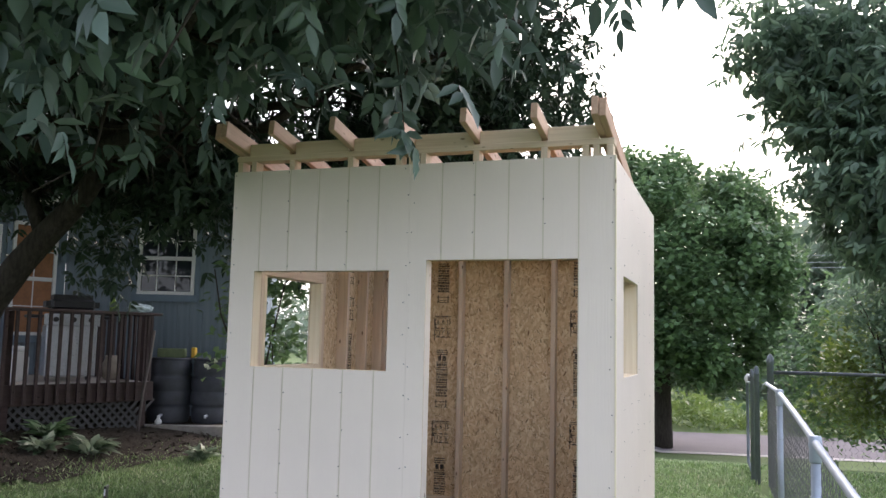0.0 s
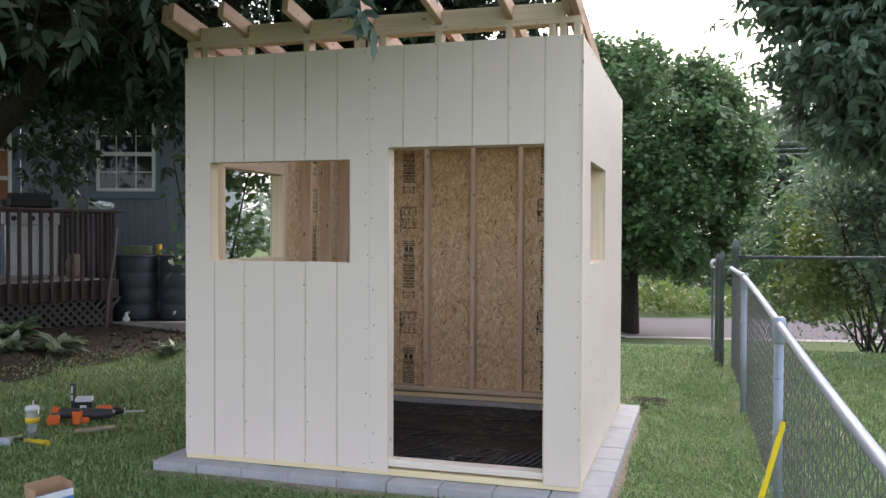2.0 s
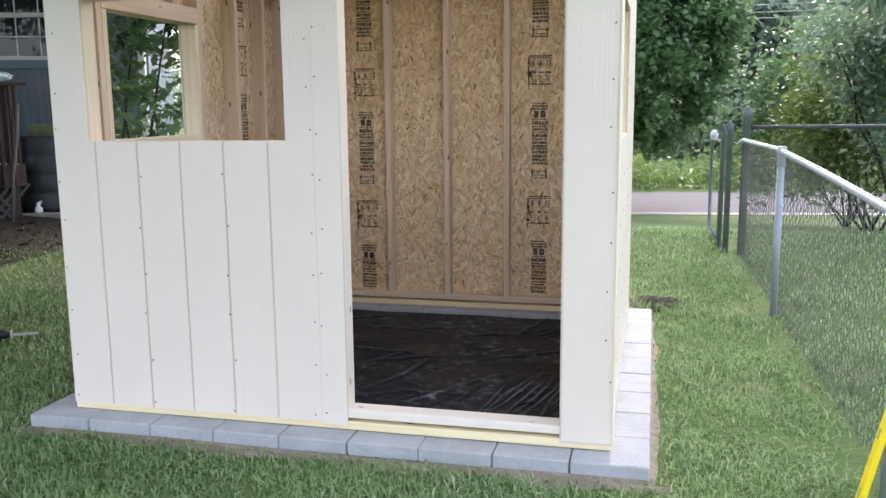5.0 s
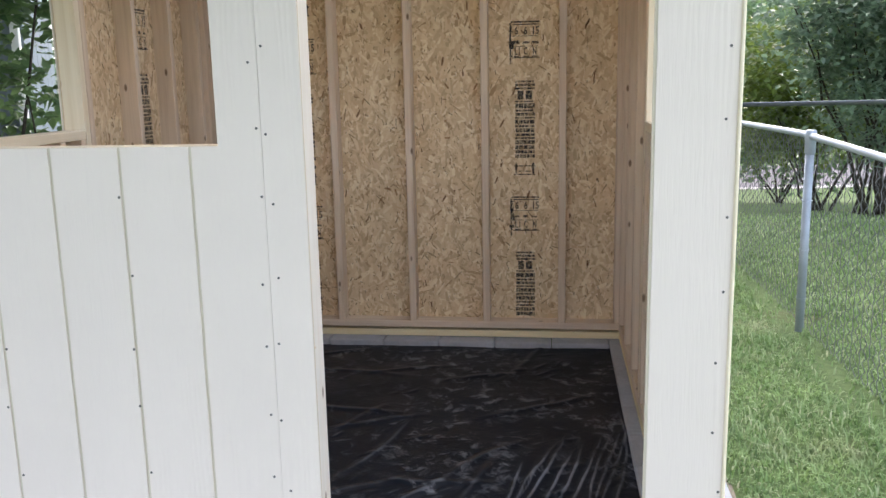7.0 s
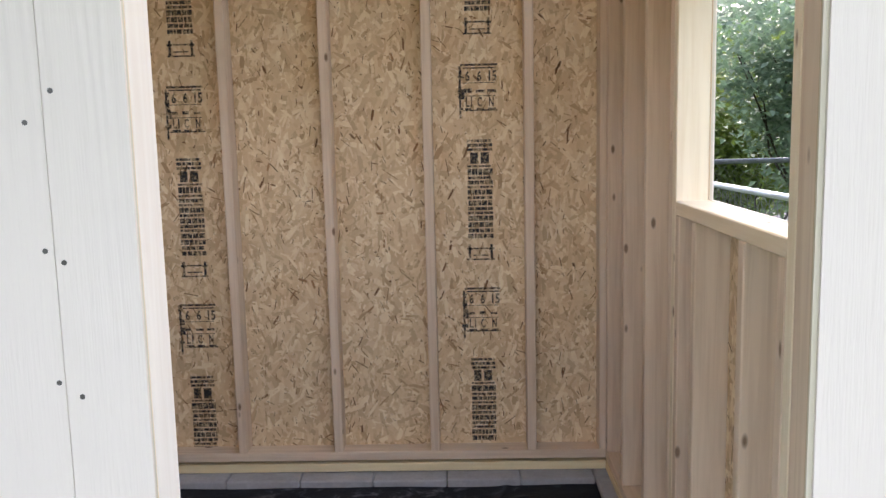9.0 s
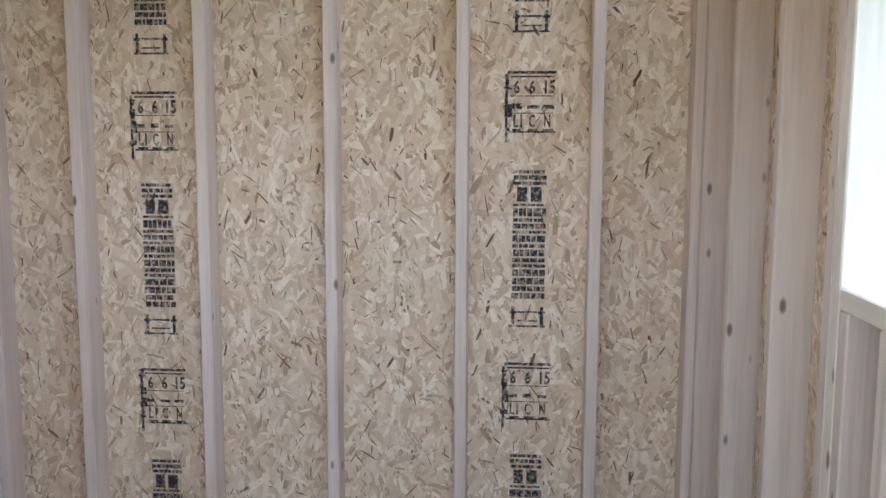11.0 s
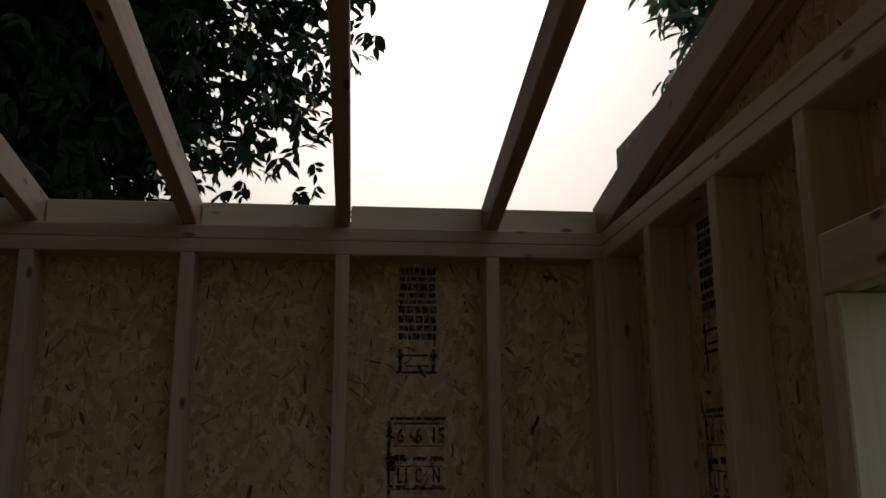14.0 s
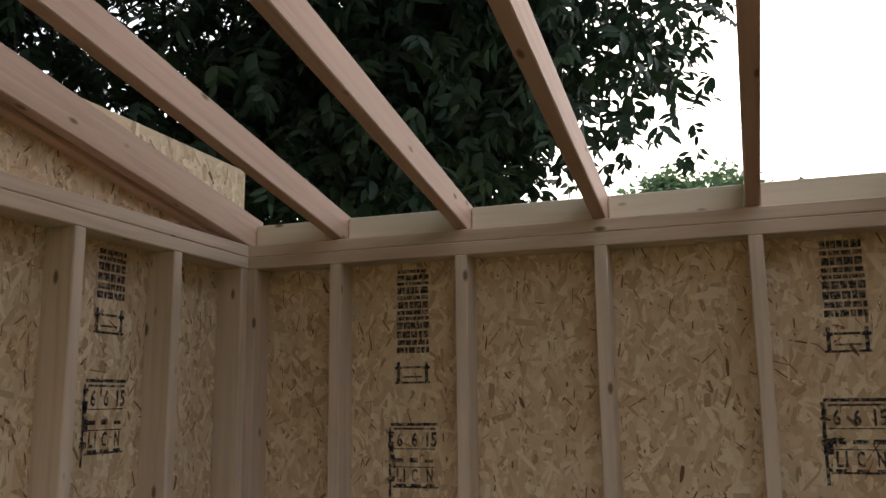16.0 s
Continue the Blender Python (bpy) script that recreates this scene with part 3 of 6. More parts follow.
# ---- trees and shrubs ----
def leaf_material(name, dark, pale, translucent=0.35, spec=0.5):
    s = Nodes(name, 0.42, 0, spec)
    c = s.ramp(s.island(), (0.0, dark), (0.55, tuple((a + b) / 2 for a, b in zip(dark, pale))), (1.0, pale))
    g = s.noise(s.coords((1, 1, 1), geo=True), 1.3, 3)
    c = s.mix(s.grey(g, 0.35, 0.7, 0.0, 0.45), c, tuple(x * 0.7 for x in dark))
    s.colour(c)
    thin, both = s.n("ShaderNodeBsdfTranslucent"), s.n("ShaderNodeMixShader")
    both.inputs[0].default_value = translucent
    bright = s.mix(0.6, c, tuple(min(1, 1.6 * x) for x in pale))
    s.link(bright, thin.inputs["Color"]).link(s.bsdf.outputs[0], both.inputs[1]).link(thin.outputs[0], both.inputs[2])
    s.link(both.outputs[0], s.t.nodes["Material Output"].inputs["Surface"])
    return s.mat


def bark_material(name, col):
    s = Nodes(name, 0.9, 0, 0.2)
    v = s.coords((14, 14, 3), geo=True)
    g = s.noise(v, 2.0, 6, 0.65)
    s.colour(s.ramp(g, (0.35, tuple(0.45 * c for c in col)), (0.65, col))).bump(g, 0.8, 0.03)
    return s.mat


# shade tree leaves: one pale copy for the lit front, one dark for shade
LIT_LEAF = leaf_material("lit_leaf", (0.04, 0.075, 0.062), (0.19, 0.275, 0.235), 0.08)
SHADED_LEAF = leaf_material("shaded_leaf", (0.022, 0.045, 0.028), (0.085, 0.13, 0.085), 0.04, 0.2)
MAPLE_LEAF = leaf_material("crown_leaf", (0.05, 0.105, 0.05), (0.19, 0.30, 0.13), 0.3)
BUSH_LEAF = leaf_material("bush_leaf", (0.05, 0.09, 0.02), (0.17, 0.23, 0.045), 0.35)
SIDE_LEAF = leaf_material("drooping_leaf", (0.04, 0.08, 0.055), (0.21, 0.31, 0.20), 0.32)
WEED_LEAF = leaf_material("weed_leaf", (0.09, 0.15, 0.035), (0.21, 0.29, 0.085), 0.35)
BARK = bark_material("bark", (0.07, 0.06, 0.05))
BLADE = np.array([(0, 0, 0), (0.24, 0.40, 0.03), (0.58, 0.44, 0.03), (0.5, 0, -0.07), (0.24, -0.40, 0.03), (0.58, -0.44, 0.03), (1, 0, -0.16)], float)
BLADE_FACES = np.array([(0, 3, 1), (1, 3, 2), (2, 3, 6), (0, 4, 3), (4, 5, 3), (5, 6, 3)])


def feather(pairs=3, size=0.10, wide=0.045, gap=0.055):
    """A leaf of paired leaflets along a stalk: points and faces."""
    pts, faces = [], []
    spots = [(gap * (k + 1), side) for k in range(pairs) for side in (1, -1)] + [(gap * (pairs + 1), 0)]
    for x, side in spots:
        a = side * radians(52) + 0.35 * math.sin(7 * x + 3 * side + 40 * gap)
        b = BLADE * (size * (1 + 0.2 * math.sin(50 * x + side)), wide * (1 + 0.25 * math.cos(31 * x - side)), size)
        ca, sa = math.cos(a), math.sin(a)
        b = np.stack([x + b[:, 0] * ca - b[:, 1] * sa, b[:, 0] * sa + b[:, 1] * ca, b[:, 2] - abs(side) * 0.25 * b[:, 0]], 1)
        faces.append(BLADE_FACES + len(pts) * len(BLADE))
        pts.append(b)
    return np.concatenate(pts), np.concatenate(faces)


def single(size=0.09, wide=0.08):
    return np.array([(0, 0, 0), (0.45, 0.5, 0.06), (1, 0, -0.14), (0.45, -0.5, 0.06)]) * (size, wide, size), np.array([(0, 2, 1), (0, 3, 2)])


def sow(unit, where, heading, pitch, scale, rng):
    """Copies of a unit leaf at the places where, turned by heading and pitch and a chance roll: points and faces."""
    pts, faces = unit
    n = len(where)
    roll = rng.normal(0, 0.5, n)
    ch, sh, cp, sp, cr, sr = np.cos(heading), np.sin(heading), np.cos(pitch), np.sin(pitch), np.cos(roll), np.sin(roll)
    x, y, z = (pts[None, :, k] * scale[:, None] for k in range(3))
    y, z = y * cr[:, None] - z * sr[:, None], y * sr[:, None] + z * cr[:, None]
    x, z = x * cp[:, None] - z * sp[:, None], x * sp[:, None] + z * cp[:, None]
    x, y = x * ch[:, None] - y * sh[:, None], x * sh[:, None] + y * ch[:, None]
    co = np.stack([x, y, z], -1) + where[:, None]
    f = faces[None] + (np.arange(n) * len(pts))[:, None, None]
    return co.reshape(-1, 3), f.reshape(-1, 3)


def clumps(blobs, rng, shell=0.35):
    """Places of leaf clumps in a union of rounded volumes: rows of centre, radii and count. Favours the outer parts."""
    out = []
    for cx, cy, cz, rx, ry, rz, n in blobs:
        d = rng.normal(size=(n, 3))
        d /= np.linalg.norm(d, axis=1)[:, None]
        r = rng.random(n) ** shell
        out.append(np.array((cx, cy, cz)) + d * r[:, None] * (rx, ry, rz))
    return np.concatenate(out)


def crown(name, centres, per, spread, unit, material, parent, rng, droop=(-0.5, 0.35), size=(0.75, 1.25), label=""):
    n = len(centres) * per
    where = np.repeat(centres, per, 0) + rng.normal(0, 1, (n, 3)) * spread
    heading = rng.uniform(0, 2 * math.pi, n)
    pitch = rng.normal(droop[0], droop[1], n)
    co, f = sow(unit, where, heading, pitch, rng.uniform(*size, n), rng)
    ob = part(name, array_mesh(name, co, f, material), None, parent, label)
    return tagged(ob, kind="stuff")


def limb(bm, a, b, r0, r1, rng, bends=6, wander=0.08, sides=8):
    a, b = Vector(a), Vector(b)
    pts = []
    for k in range(bends + 1):
        t = k / bends
        p = a.lerp(b, t)
        if 0 < k < bends:
            p += Vector(rng.normal(0, wander, 3).tolist())
        pts.append(p)
    tube(bm, pts, [r0 + (r1 - r0) * k / bends for k in range(bends + 1)], sides)
    return pts


# the broad old tree whose branches hang over the shed
rng = np.random.default_rng(5)
old_tree = tagged(holder("shade_tree", Matrix.Translation((-4.45, 1.9, 0.0))), "broad dark green tree with hanging branches over the shed", "tree")
back = old_tree.matrix_world.inverted()
bm = bmesh.new()
tube(bm, [(0, 0, -0.25), (0.0, 0.0, 0.3), (0.03, 0.04, 0.91), (0.12, 0.08, 1.2), (0.36, 0.12, 1.65), (0.68, 0.16, 2.06), (0.91, 0.2, 2.32), (1.27, 0.24, 2.68), (1.54, 0.28, 3.05)], [0.3, 0.24, 0.2, 0.175, 0.155, 0.14, 0.13, 0.115, 0.1], 14)
trunk = part("trunk", bm, BARK, old_tree, "dark leaning trunk")
fork = Vector((1.54, 0.28, 3.05))
ends = [(4.7, -1.7, 3.9), (3.7, -3.5, 3.5), (5.5, 1.5, 4.6), (3.9, 3.1, 4.8), (1.3, 3.4, 4.4), (-1.1, 0.9, 4.3), (0.7, -2.7, 3.6), (2.9, -0.4, 4.9), (5.6, -3.7, 3.2)]
for e in ends:
    bm = bmesh.new()
    pts = limb(bm, fork if e[0] > 0.5 else Vector((0.91, 0.2, 2.32)), e, 0.085, 0.02, rng, 7, 0.12)
    for k in range(2, 8):
        for _ in range(3):
            tip = pts[k] + Vector((rng.normal(0, 0.7), rng.normal(0, 0.7), rng.normal(-0.1, 0.4)))
            limb(bm, pts[k], tip, 0.016, 0.004, rng, 3, 0.05, 5)
    part("branch", bm, BARK, old_tree, "dark bare branch")
CANOPY = [
    # first two masses: added mostly out of view, to shade the deck and house
    (-6.6, 1.0, 4.6, 2.4, 3.0, 1.5, 170),
    (-5.6, 5.0, 4.6, 2.2, 2.0, 1.1, 90),
    (-0.7, -0.6, 4.15, 2.5, 2.0, 1.15, 230),
    (0.7, -2.3, 3.65, 1.9, 1.1, 0.8, 180),
    (1.8, -1.3, 3.5, 0.8, 0.6, 0.45, 40),
    (0.6, -0.3, 3.75, 1.25, 0.8, 0.5, 75),
    (-1.9, 3.6, 4.7, 3.3, 3.5, 1.9, 230),
    (-4.4, 1.6, 4.1, 2.6, 2.6, 1.5, 270),
    (-3.0, -1.6, 3.8, 2.4, 1.8, 1.2, 200),
    (0.1, 1.2, 5.0, 1.4, 1.8, 1.0, 90),
    (-1.9, 4.7, 3.2, 1.9, 1.6, 0.9, 190),
    (0.35, 4.6, 4.3, 1.35, 1.4, 1.45, 320),
    (-0.5, 4.7, 3.45, 1.25, 1.0, 0.7, 220),
    (-0.9, 4.7, 4.2, 1.4, 1.0, 0.9, 120),
    (-1.0, 4.8, 3.2, 1.5, 1.0, 0.55, 120),
    (-2.45, 3.0, 3.2, 0.75, 0.6, 0.48, 130),
    (-3.5, 3.0, 3.25, 0.8, 0.6, 0.42, 130),
    (-4.7, 2.9, 3.4, 0.8, 0.6, 0.45, 100),
    (-3.52, 3.0, 2.28, 0.12, 0.1, 0.24, 8),
]
c = clumps(CANOPY, rng, 0.45)
low = np.array([(0.25, -1.75, 2.75), (0.05, -2.0, 2.7), (-0.4, -1.6, 2.8), (0.9, -1.35, 2.85), (-0.6, -0.4, 2.85), (-1.0, -1.0, 2.7), (-1.5, -1.6, 2.65), (-1.3, 0.4, 2.75),
                (-2.35, 2.5, 2.75), (-2.8, 2.4, 2.6), (-2.0, 2.4, 2.7), (-3.3, 2.4, 2.6), (-3.9, 2.4, 2.5),
                (-3.4, 3.2, 2.3), (-3.3, 3.1, 2.1), (-3.7, 3.6, 2.4), (-2.4, 3.6, 2.4), (-2.2, 3.9, 2.2), (-2.9, 4.2, 2.5), (-4.1, 3.4, 2.4)])
c = np.concatenate([c[(c[:, 0] < 1.4) | (c[:, 1] < 2.0)], low]) - np.array(old_tree.matrix_world.translation)
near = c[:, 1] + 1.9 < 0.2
# front sprays take the paler colour, those behind the darker: light by material
crown("crown", c[near], 14, 0.22, feather(2, 0.128, 0.06, 0.052), LIT_LEAF, old_tree, rng, (-0.8, 0.4), label="dense bluish green leaves in drooping sprays, coloured pale as if lit")
crown("crown", c[~near], 8, 0.185, feather(2, 0.10, 0.052, 0.042), SHADED_LEAF, old_tree, rng, (-0.7, 0.45), label="dense green leaves in drooping sprays, coloured dark as if in shade")
# added leaf layers above the view, only there to block light from overhead
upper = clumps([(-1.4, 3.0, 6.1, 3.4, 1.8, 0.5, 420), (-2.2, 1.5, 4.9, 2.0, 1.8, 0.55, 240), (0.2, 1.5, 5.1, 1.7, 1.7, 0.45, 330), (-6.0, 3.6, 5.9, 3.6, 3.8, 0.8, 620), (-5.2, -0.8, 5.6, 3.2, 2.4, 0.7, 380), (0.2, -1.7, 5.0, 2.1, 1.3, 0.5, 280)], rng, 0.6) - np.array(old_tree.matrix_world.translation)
crown("crown", upper, 16, 0.28, single(0.20, 0.13), SHADED_LEAF, old_tree, rng, (-0.4, 0.5), label="unseen leaf layer added above the tree to block sky light")
# one twig that hangs down before the rafter ends
twig = bmesh.new()
hang = [(1.30, -0.70, 3.25), (1.40, -0.74, 2.9), (1.45, -0.75, 2.62), (1.47, -0.75, 2.42)]
tube(twig, [Vector(p) - old_tree.matrix_world.translation for p in hang], [0.006, 0.005, 0.004, 0.002], 5)
part("hanging_twig", twig, BARK, old_tree)
spots = np.array([(1.33, -0.71, 3.1), (1.38, -0.73, 2.92), (1.42, -0.74, 2.74), (1.45, -0.75, 2.62), (1.47, -0.75, 2.52), (1.48, -0.75, 2.44)])
crown("twig_leaves", spots - np.array(old_tree.matrix_world.translation), 3, 0.03, feather(1, 0.12, 0.055, 0.04), LIT_LEAF, old_tree, rng, (-1.1, 0.25))

# the tree beyond the fence line, whose branches hang in from the side
rng = np.random.default_rng(6)
side_tree = tagged(holder("overhanging_tree", Matrix.Translation((6.3, 4.5, -0.1))), "green tree with long drooping leaflets beside the fence", "tree")
bm = bmesh.new()
tube(bm, [(0, 0, -0.3), (0.02, 0, 1.0), (-0.05, 0.05, 2.4), (-0.2, 0.1, 3.6)], [0.2, 0.16, 0.14, 0.1], 12)
part("trunk", bm, BARK, side_tree)
for e in ((-2.2, -0.6, 4.0), (-1.6, -0.6, 4.0), (-2.2, 0.2, 3.0), (-1.7, -1.0, 2.4), (-0.8, 1.0, 4.4), (-1.6, 0.5, 4.7), (1.0, -0.5, 4.0)):
    bm = bmesh.new()
    pts = limb(bm, (-0.1, 0.05, 2.6), e, 0.06, 0.012, rng, 6, 0.1)
    for k in range(2, 7):
        for _ in range(3):
            limb(bm, pts[k], pts[k] + Vector((rng.normal(0.1, 0.15), rng.normal(0, 0.2), rng.normal(0, 0.2))), 0.012, 0.003, rng, 3, 0.04, 5)
    part("branch", bm, BARK, side_tree)
c = clumps([
    (4.69, 4.11, 4.08, 0.97, 1.01, 0.84, 110),
    (5.7, 4.19, 3.74, 1.43, 1.26, 1.68, 200),
    (4.77, 3.6, 2.9, 0.84, 0.76, 0.63, 110),
    (4.18, 3.94, 4.16, 0.5, 0.67, 0.59, 60),
    (4.1, 3.77, 3.49, 0.42, 0.5, 0.34, 40),
    (3.55, 3.94, 4.41, 0.42, 0.5, 0.38, 45),
    (3.81, 3.94, 3.78, 0.42, 0.5, 0.34, 45),
    (4.14, 3.86, 2.9, 0.5, 0.59, 0.42, 60),
    (4.6, 3.77, 2.4, 0.5, 0.59, 0.42, 60),
    (5.86, 3.1, 2.4, 0.84, 0.84, 0.76, 90),
    (4.35, 3.8, 3.0, 0.5, 0.6, 0.45, 50),
    (4.8, 3.8, 2.5, 0.55, 0.6, 0.4, 55),
], rng, 0.45)
c = c[c[:, 0] > 3.22]
crown("crown", c - np.array((6.3, 4.5, -0.1)), 8, 0.17, feather(2, 0.115, 0.052, 0.045), SIDE_LEAF, side_tree, rng, (-0.6, 0.4), label="loose sprays of narrow dark green leaflets")

# the round dense tree by the road
rng = np.random.default_rng(7)
TX, TY = 0.95, 22.3
round_tree = tagged(holder("round_tree", Matrix.Translation((TX, TY, land(TX, TY)))), "dense rounded green tree with a short dark trunk by the road", "tree")
bm = bmesh.new()
tube(bm, [(0, 0, -0.3), (0.03, 0, 1.0), (0, 0.05, 2.4), (0.1, 0, 5.0)], [0.34, 0.26, 0.24, 0.14], 12)
part("trunk", bm, BARK, round_tree)
blobs = [(0, 0, 5.05, 2.75, 2.75, 3.1, 650)]
for k in range(105):
    a, u = rng.uniform(0, 6.28), rng.uniform(-0.85, 0.97)
    q = math.sqrt(1 - u * u)
    blobs.append((3.3 * q * math.cos(a), 3.3 * q * math.sin(a), 5.05 + 3.6 * u, 0.68, 0.68, 0.36, 30))
c = clumps(blobs, rng, 0.3)
crown("crown", c, 17, 0.2, single(0.19, 0.15), MAPLE_LEAF, round_tree, rng, (-0.15, 0.5), label="dense crown of small green leaves")


def shrub(name, x, y, label, blobs, per, leaf, material, seed, stems=7, category="bush", spread=0.10):
    rng = np.random.default_rng(seed)
    z = land(x, y)
    ob = tagged(holder(name, Matrix.Translation((x, y, z))), label, category)
    for k in range(stems):
        b = blobs[k % len(blobs)]
        bm = bmesh.new()
        limb(bm, (rng.normal(0, 0.1), rng.normal(0, 0.1), -0.05), (b[0] + rng.normal(0, 0.25), b[1] + rng.normal(0, 0.25), b[2] + rng.normal(0, 0.2)), 0.022, 0.006, rng, 5, 0.06, 6)
        part("stem", bm, BARK, ob, "thin dark stem")
    crown("leaves", clumps(blobs, rng, 0.4), per, spread, leaf, material, ob, rng, (-0.1, 0.5))
    return ob


shrub("yellow_bush", 5.7, 10.5, "yellow-green bush behind the fence", [(0, 0, 1.9, 1.25, 1.0, 1.15, 300), (1.3, 0.3, 2.1, 1.0, 0.9, 1.0, 170), (-0.7, 0.2, 1.3, 0.8, 0.8, 0.7, 110)], 17, single(0.115, 0.07), BUSH_LEAF, 21, spread=0.14)
shrub("dark_bush", 5.6, 7.9, "dark many-stemmed bush behind the fence", [(0, 0, 1.6, 0.9, 0.8, 0.9, 240), (0.9, 0.2, 1.8, 1.0, 0.8, 1.1, 260), (0.2, -0.1, 2.5, 1.0, 0.8, 0.8, 230), (-0.7, 0.1, 2.2, 0.6, 0.6, 0.7, 120)], 14, single(0.10, 0.055), SIDE_LEAF, 22, stems=18)
shrub("tall_bush", 6.4, 15.5, "tall green bush beyond the fence", [(0, 0, 2.4, 1.9, 1.4, 2.2, 420), (2.2, 0.3, 3.0, 1.8, 1.4, 2.6, 420), (-1.4, 0.2, 2.0, 1.2, 1.0, 1.5, 200)], 13, single(0.15, 0.10), MAPLE_LEAF, 25, spread=0.18)
shrub("tall_bush", 9.0, 11.5, "tall green bush beyond the fence", [(0, 0, 2.2, 1.8, 1.6, 2.0, 360), (2.0, -1.8, 2.4, 1.6, 1.5, 2.0, 300)], 12, single(0.12, 0.07), MAPLE_LEAF, 23, spread=0.16)
shrub("climbing_bush", -2.05, 3.75, "leafy sapling between the shed and the house corner", [(0.0, 0, 1.9, 0.42, 0.42, 0.75, 62), (0.25, 0.1, 1.3, 0.4, 0.35, 0.5, 34), (-0.15, 0.0, 1.15, 0.35, 0.3, 0.2, 15), (0.35, 0.1, 2.2, 0.4, 0.4, 0.5, 36)], 7, single(0.115, 0.07), MAPLE_LEAF, 24, stems=9, spread=0.09)

# ---- pavers and the black sheet inside ----
PAVER = plain("grey_concrete", (0.40, 0.41, 0.43), 0.85, spread=0.16, scale=7, bump=0.35, spec=0.3)
foundation = tagged(holder("paver_foundation"), "ring of grey concrete pavers under the shed walls", "foundation")
SIZE = 0.3055
paver_meshes = []
for k in range(4):
    bm = box_bm(-SIZE / 2 + 0.002, SIZE / 2 - 0.002, -SIZE / 2 + 0.002, SIZE / 2 - 0.002, -0.06, 0.0, 0.005)
    paver_meshes.append(mesh_of("paver", bm, PAVER))
rng = random.Random(3)
spots = [(-0.16 + SIZE * (k + 0.5), y) for k in range(9) for y in (-0.12 + SIZE / 2, 2.545 - SIZE / 2)]
spots += [(x, -0.12 + SIZE + (2.665 - 2 * SIZE) / 7 * (k + 0.5)) for k in range(7) for x in (-0.16 + SIZE / 2, 2.59 - SIZE / 2)]
for n, (x, y) in enumerate(spots):
    m = Matrix.Translation((x, y, -0.032 - rng.uniform(0, 0.003))) @ Matrix.Rotation(rng.uniform(-0.008, 0.008), 4, "Z") @ Matrix.Rotation(rng.uniform(-0.006, 0.006), 4, "X")
    if n >= 18:
        m = m @ Matrix.Diagonal((1, (2.665 - 2 * SIZE) / 7 / SIZE, 1, 1))
    part("paver", paver_meshes[n % 4], None, foundation, m=m)

s = Nodes("black_plastic", 0.3, 0, 0.1)
v = s.coords((1, 1, 1), geo=True)
dust = s.noise(v, 3.5, 6, 0.65)
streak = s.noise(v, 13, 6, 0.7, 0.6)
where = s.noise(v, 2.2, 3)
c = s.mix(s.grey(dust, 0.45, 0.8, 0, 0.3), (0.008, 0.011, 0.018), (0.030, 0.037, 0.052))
# glints painted into the colour: pale grey smears in patches
glint_smear = s.n("ShaderNodeMath")
glint_smear.operation = "MULTIPLY"
s.link(s.grey(streak, 0.53, 0.68, 0, 1.0), glint_smear.inputs[0]).link(s.grey(where, 0.40, 0.60, 0.12, 1.0), glint_smear.inputs[1])
c = s.mix(glint_smear.outputs[0], c, (0.21, 0.225, 0.255))
# fold crests coloured pale too, in place of reflected sky
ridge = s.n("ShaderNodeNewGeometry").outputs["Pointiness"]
fold_glint = s.n("ShaderNodeMath")
fold_glint.operation = "MULTIPLY"
s.link(s.grey(ridge, 0.506, 0.54, 0, 1.0), fold_glint.inputs[0]).link(s.grey(dust, 0.38, 0.6, 0.05, 1.0), fold_glint.inputs[1])
s.colour(s.mix(fold_glint.outputs[0], c, (0.24, 0.255, 0.29)))
s.roughness(s.grey(dust, 0.3, 0.7, 0.30, 0.5)).bump(s.mix(0.6, dust, streak), 0.45, 0.012)
PLASTIC = s.mat

NX = 300
xs, ys = np.meshgrid(np.linspace(0.125, 2.305, NX), np.linspace(0.15, 2.262, NX))
nr = np.random.default_rng(77)
height = 0.004 * np.sin(xs * 7 + 1.4 * np.sin(ys * 5)) * np.sin(ys * 6 + 1.1 * np.sin(xs * 4))


def crease(x, y, angle, length, width, high, bend=0.0):
    """Adds one fold to the sheet: steep across, tapering along."""
    global height
    ca, sa = math.cos(angle), math.sin(angle)
    u, w = (xs - x) * ca + (ys - y) * sa, -(xs - x) * sa + (ys - y) * ca
    w = w - bend * u * u - 0.0012 * np.sin(u * 31 + x * 40)
    height = height + high * np.exp(-(w / width) ** 2) * np.clip(1 - (u / length) ** 2, 0, 1)


for k in range(11):                       # the fan of folds in the corner by the doorway
    crease(1.84 + 0.042 * k + nr.normal(0, 0.008), 0.60 + 0.024 * k + nr.normal(0, 0.05), 1.30 + 0.012 * k + nr.normal(0, 0.05), 0.24 + 0.022 * k + 0.1 * nr.random(), 0.0075, 0.009, nr.normal(0.0, 0.12))
for k in range(80):                      # short crumples that run much the same way
    crease(nr.uniform(0.2, 2.25), nr.uniform(0.2, 2.2), nr.normal(0.85, 0.35), nr.uniform(0.02, 0.085), 0.013, nr.uniform(0.002, 0.005), nr.normal(0, 1.0))
for k in range(16):
    crease(nr.uniform(0.3, 2.1), nr.uniform(0.3, 2.1), nr.normal(0.8, 0.5), nr.uniform(0.15, 0.4), 0.02, 0.008, nr.normal(0, 0.4))
co = np.stack([xs, ys, -0.062 + height], -1).reshape(-1, 3)
i = np.arange(NX * NX).reshape(NX, NX)
f = np.stack([i[:-1, :-1], i[:-1, 1:], i[1:, 1:], i[1:, :-1]], -1).reshape(-1, 4)
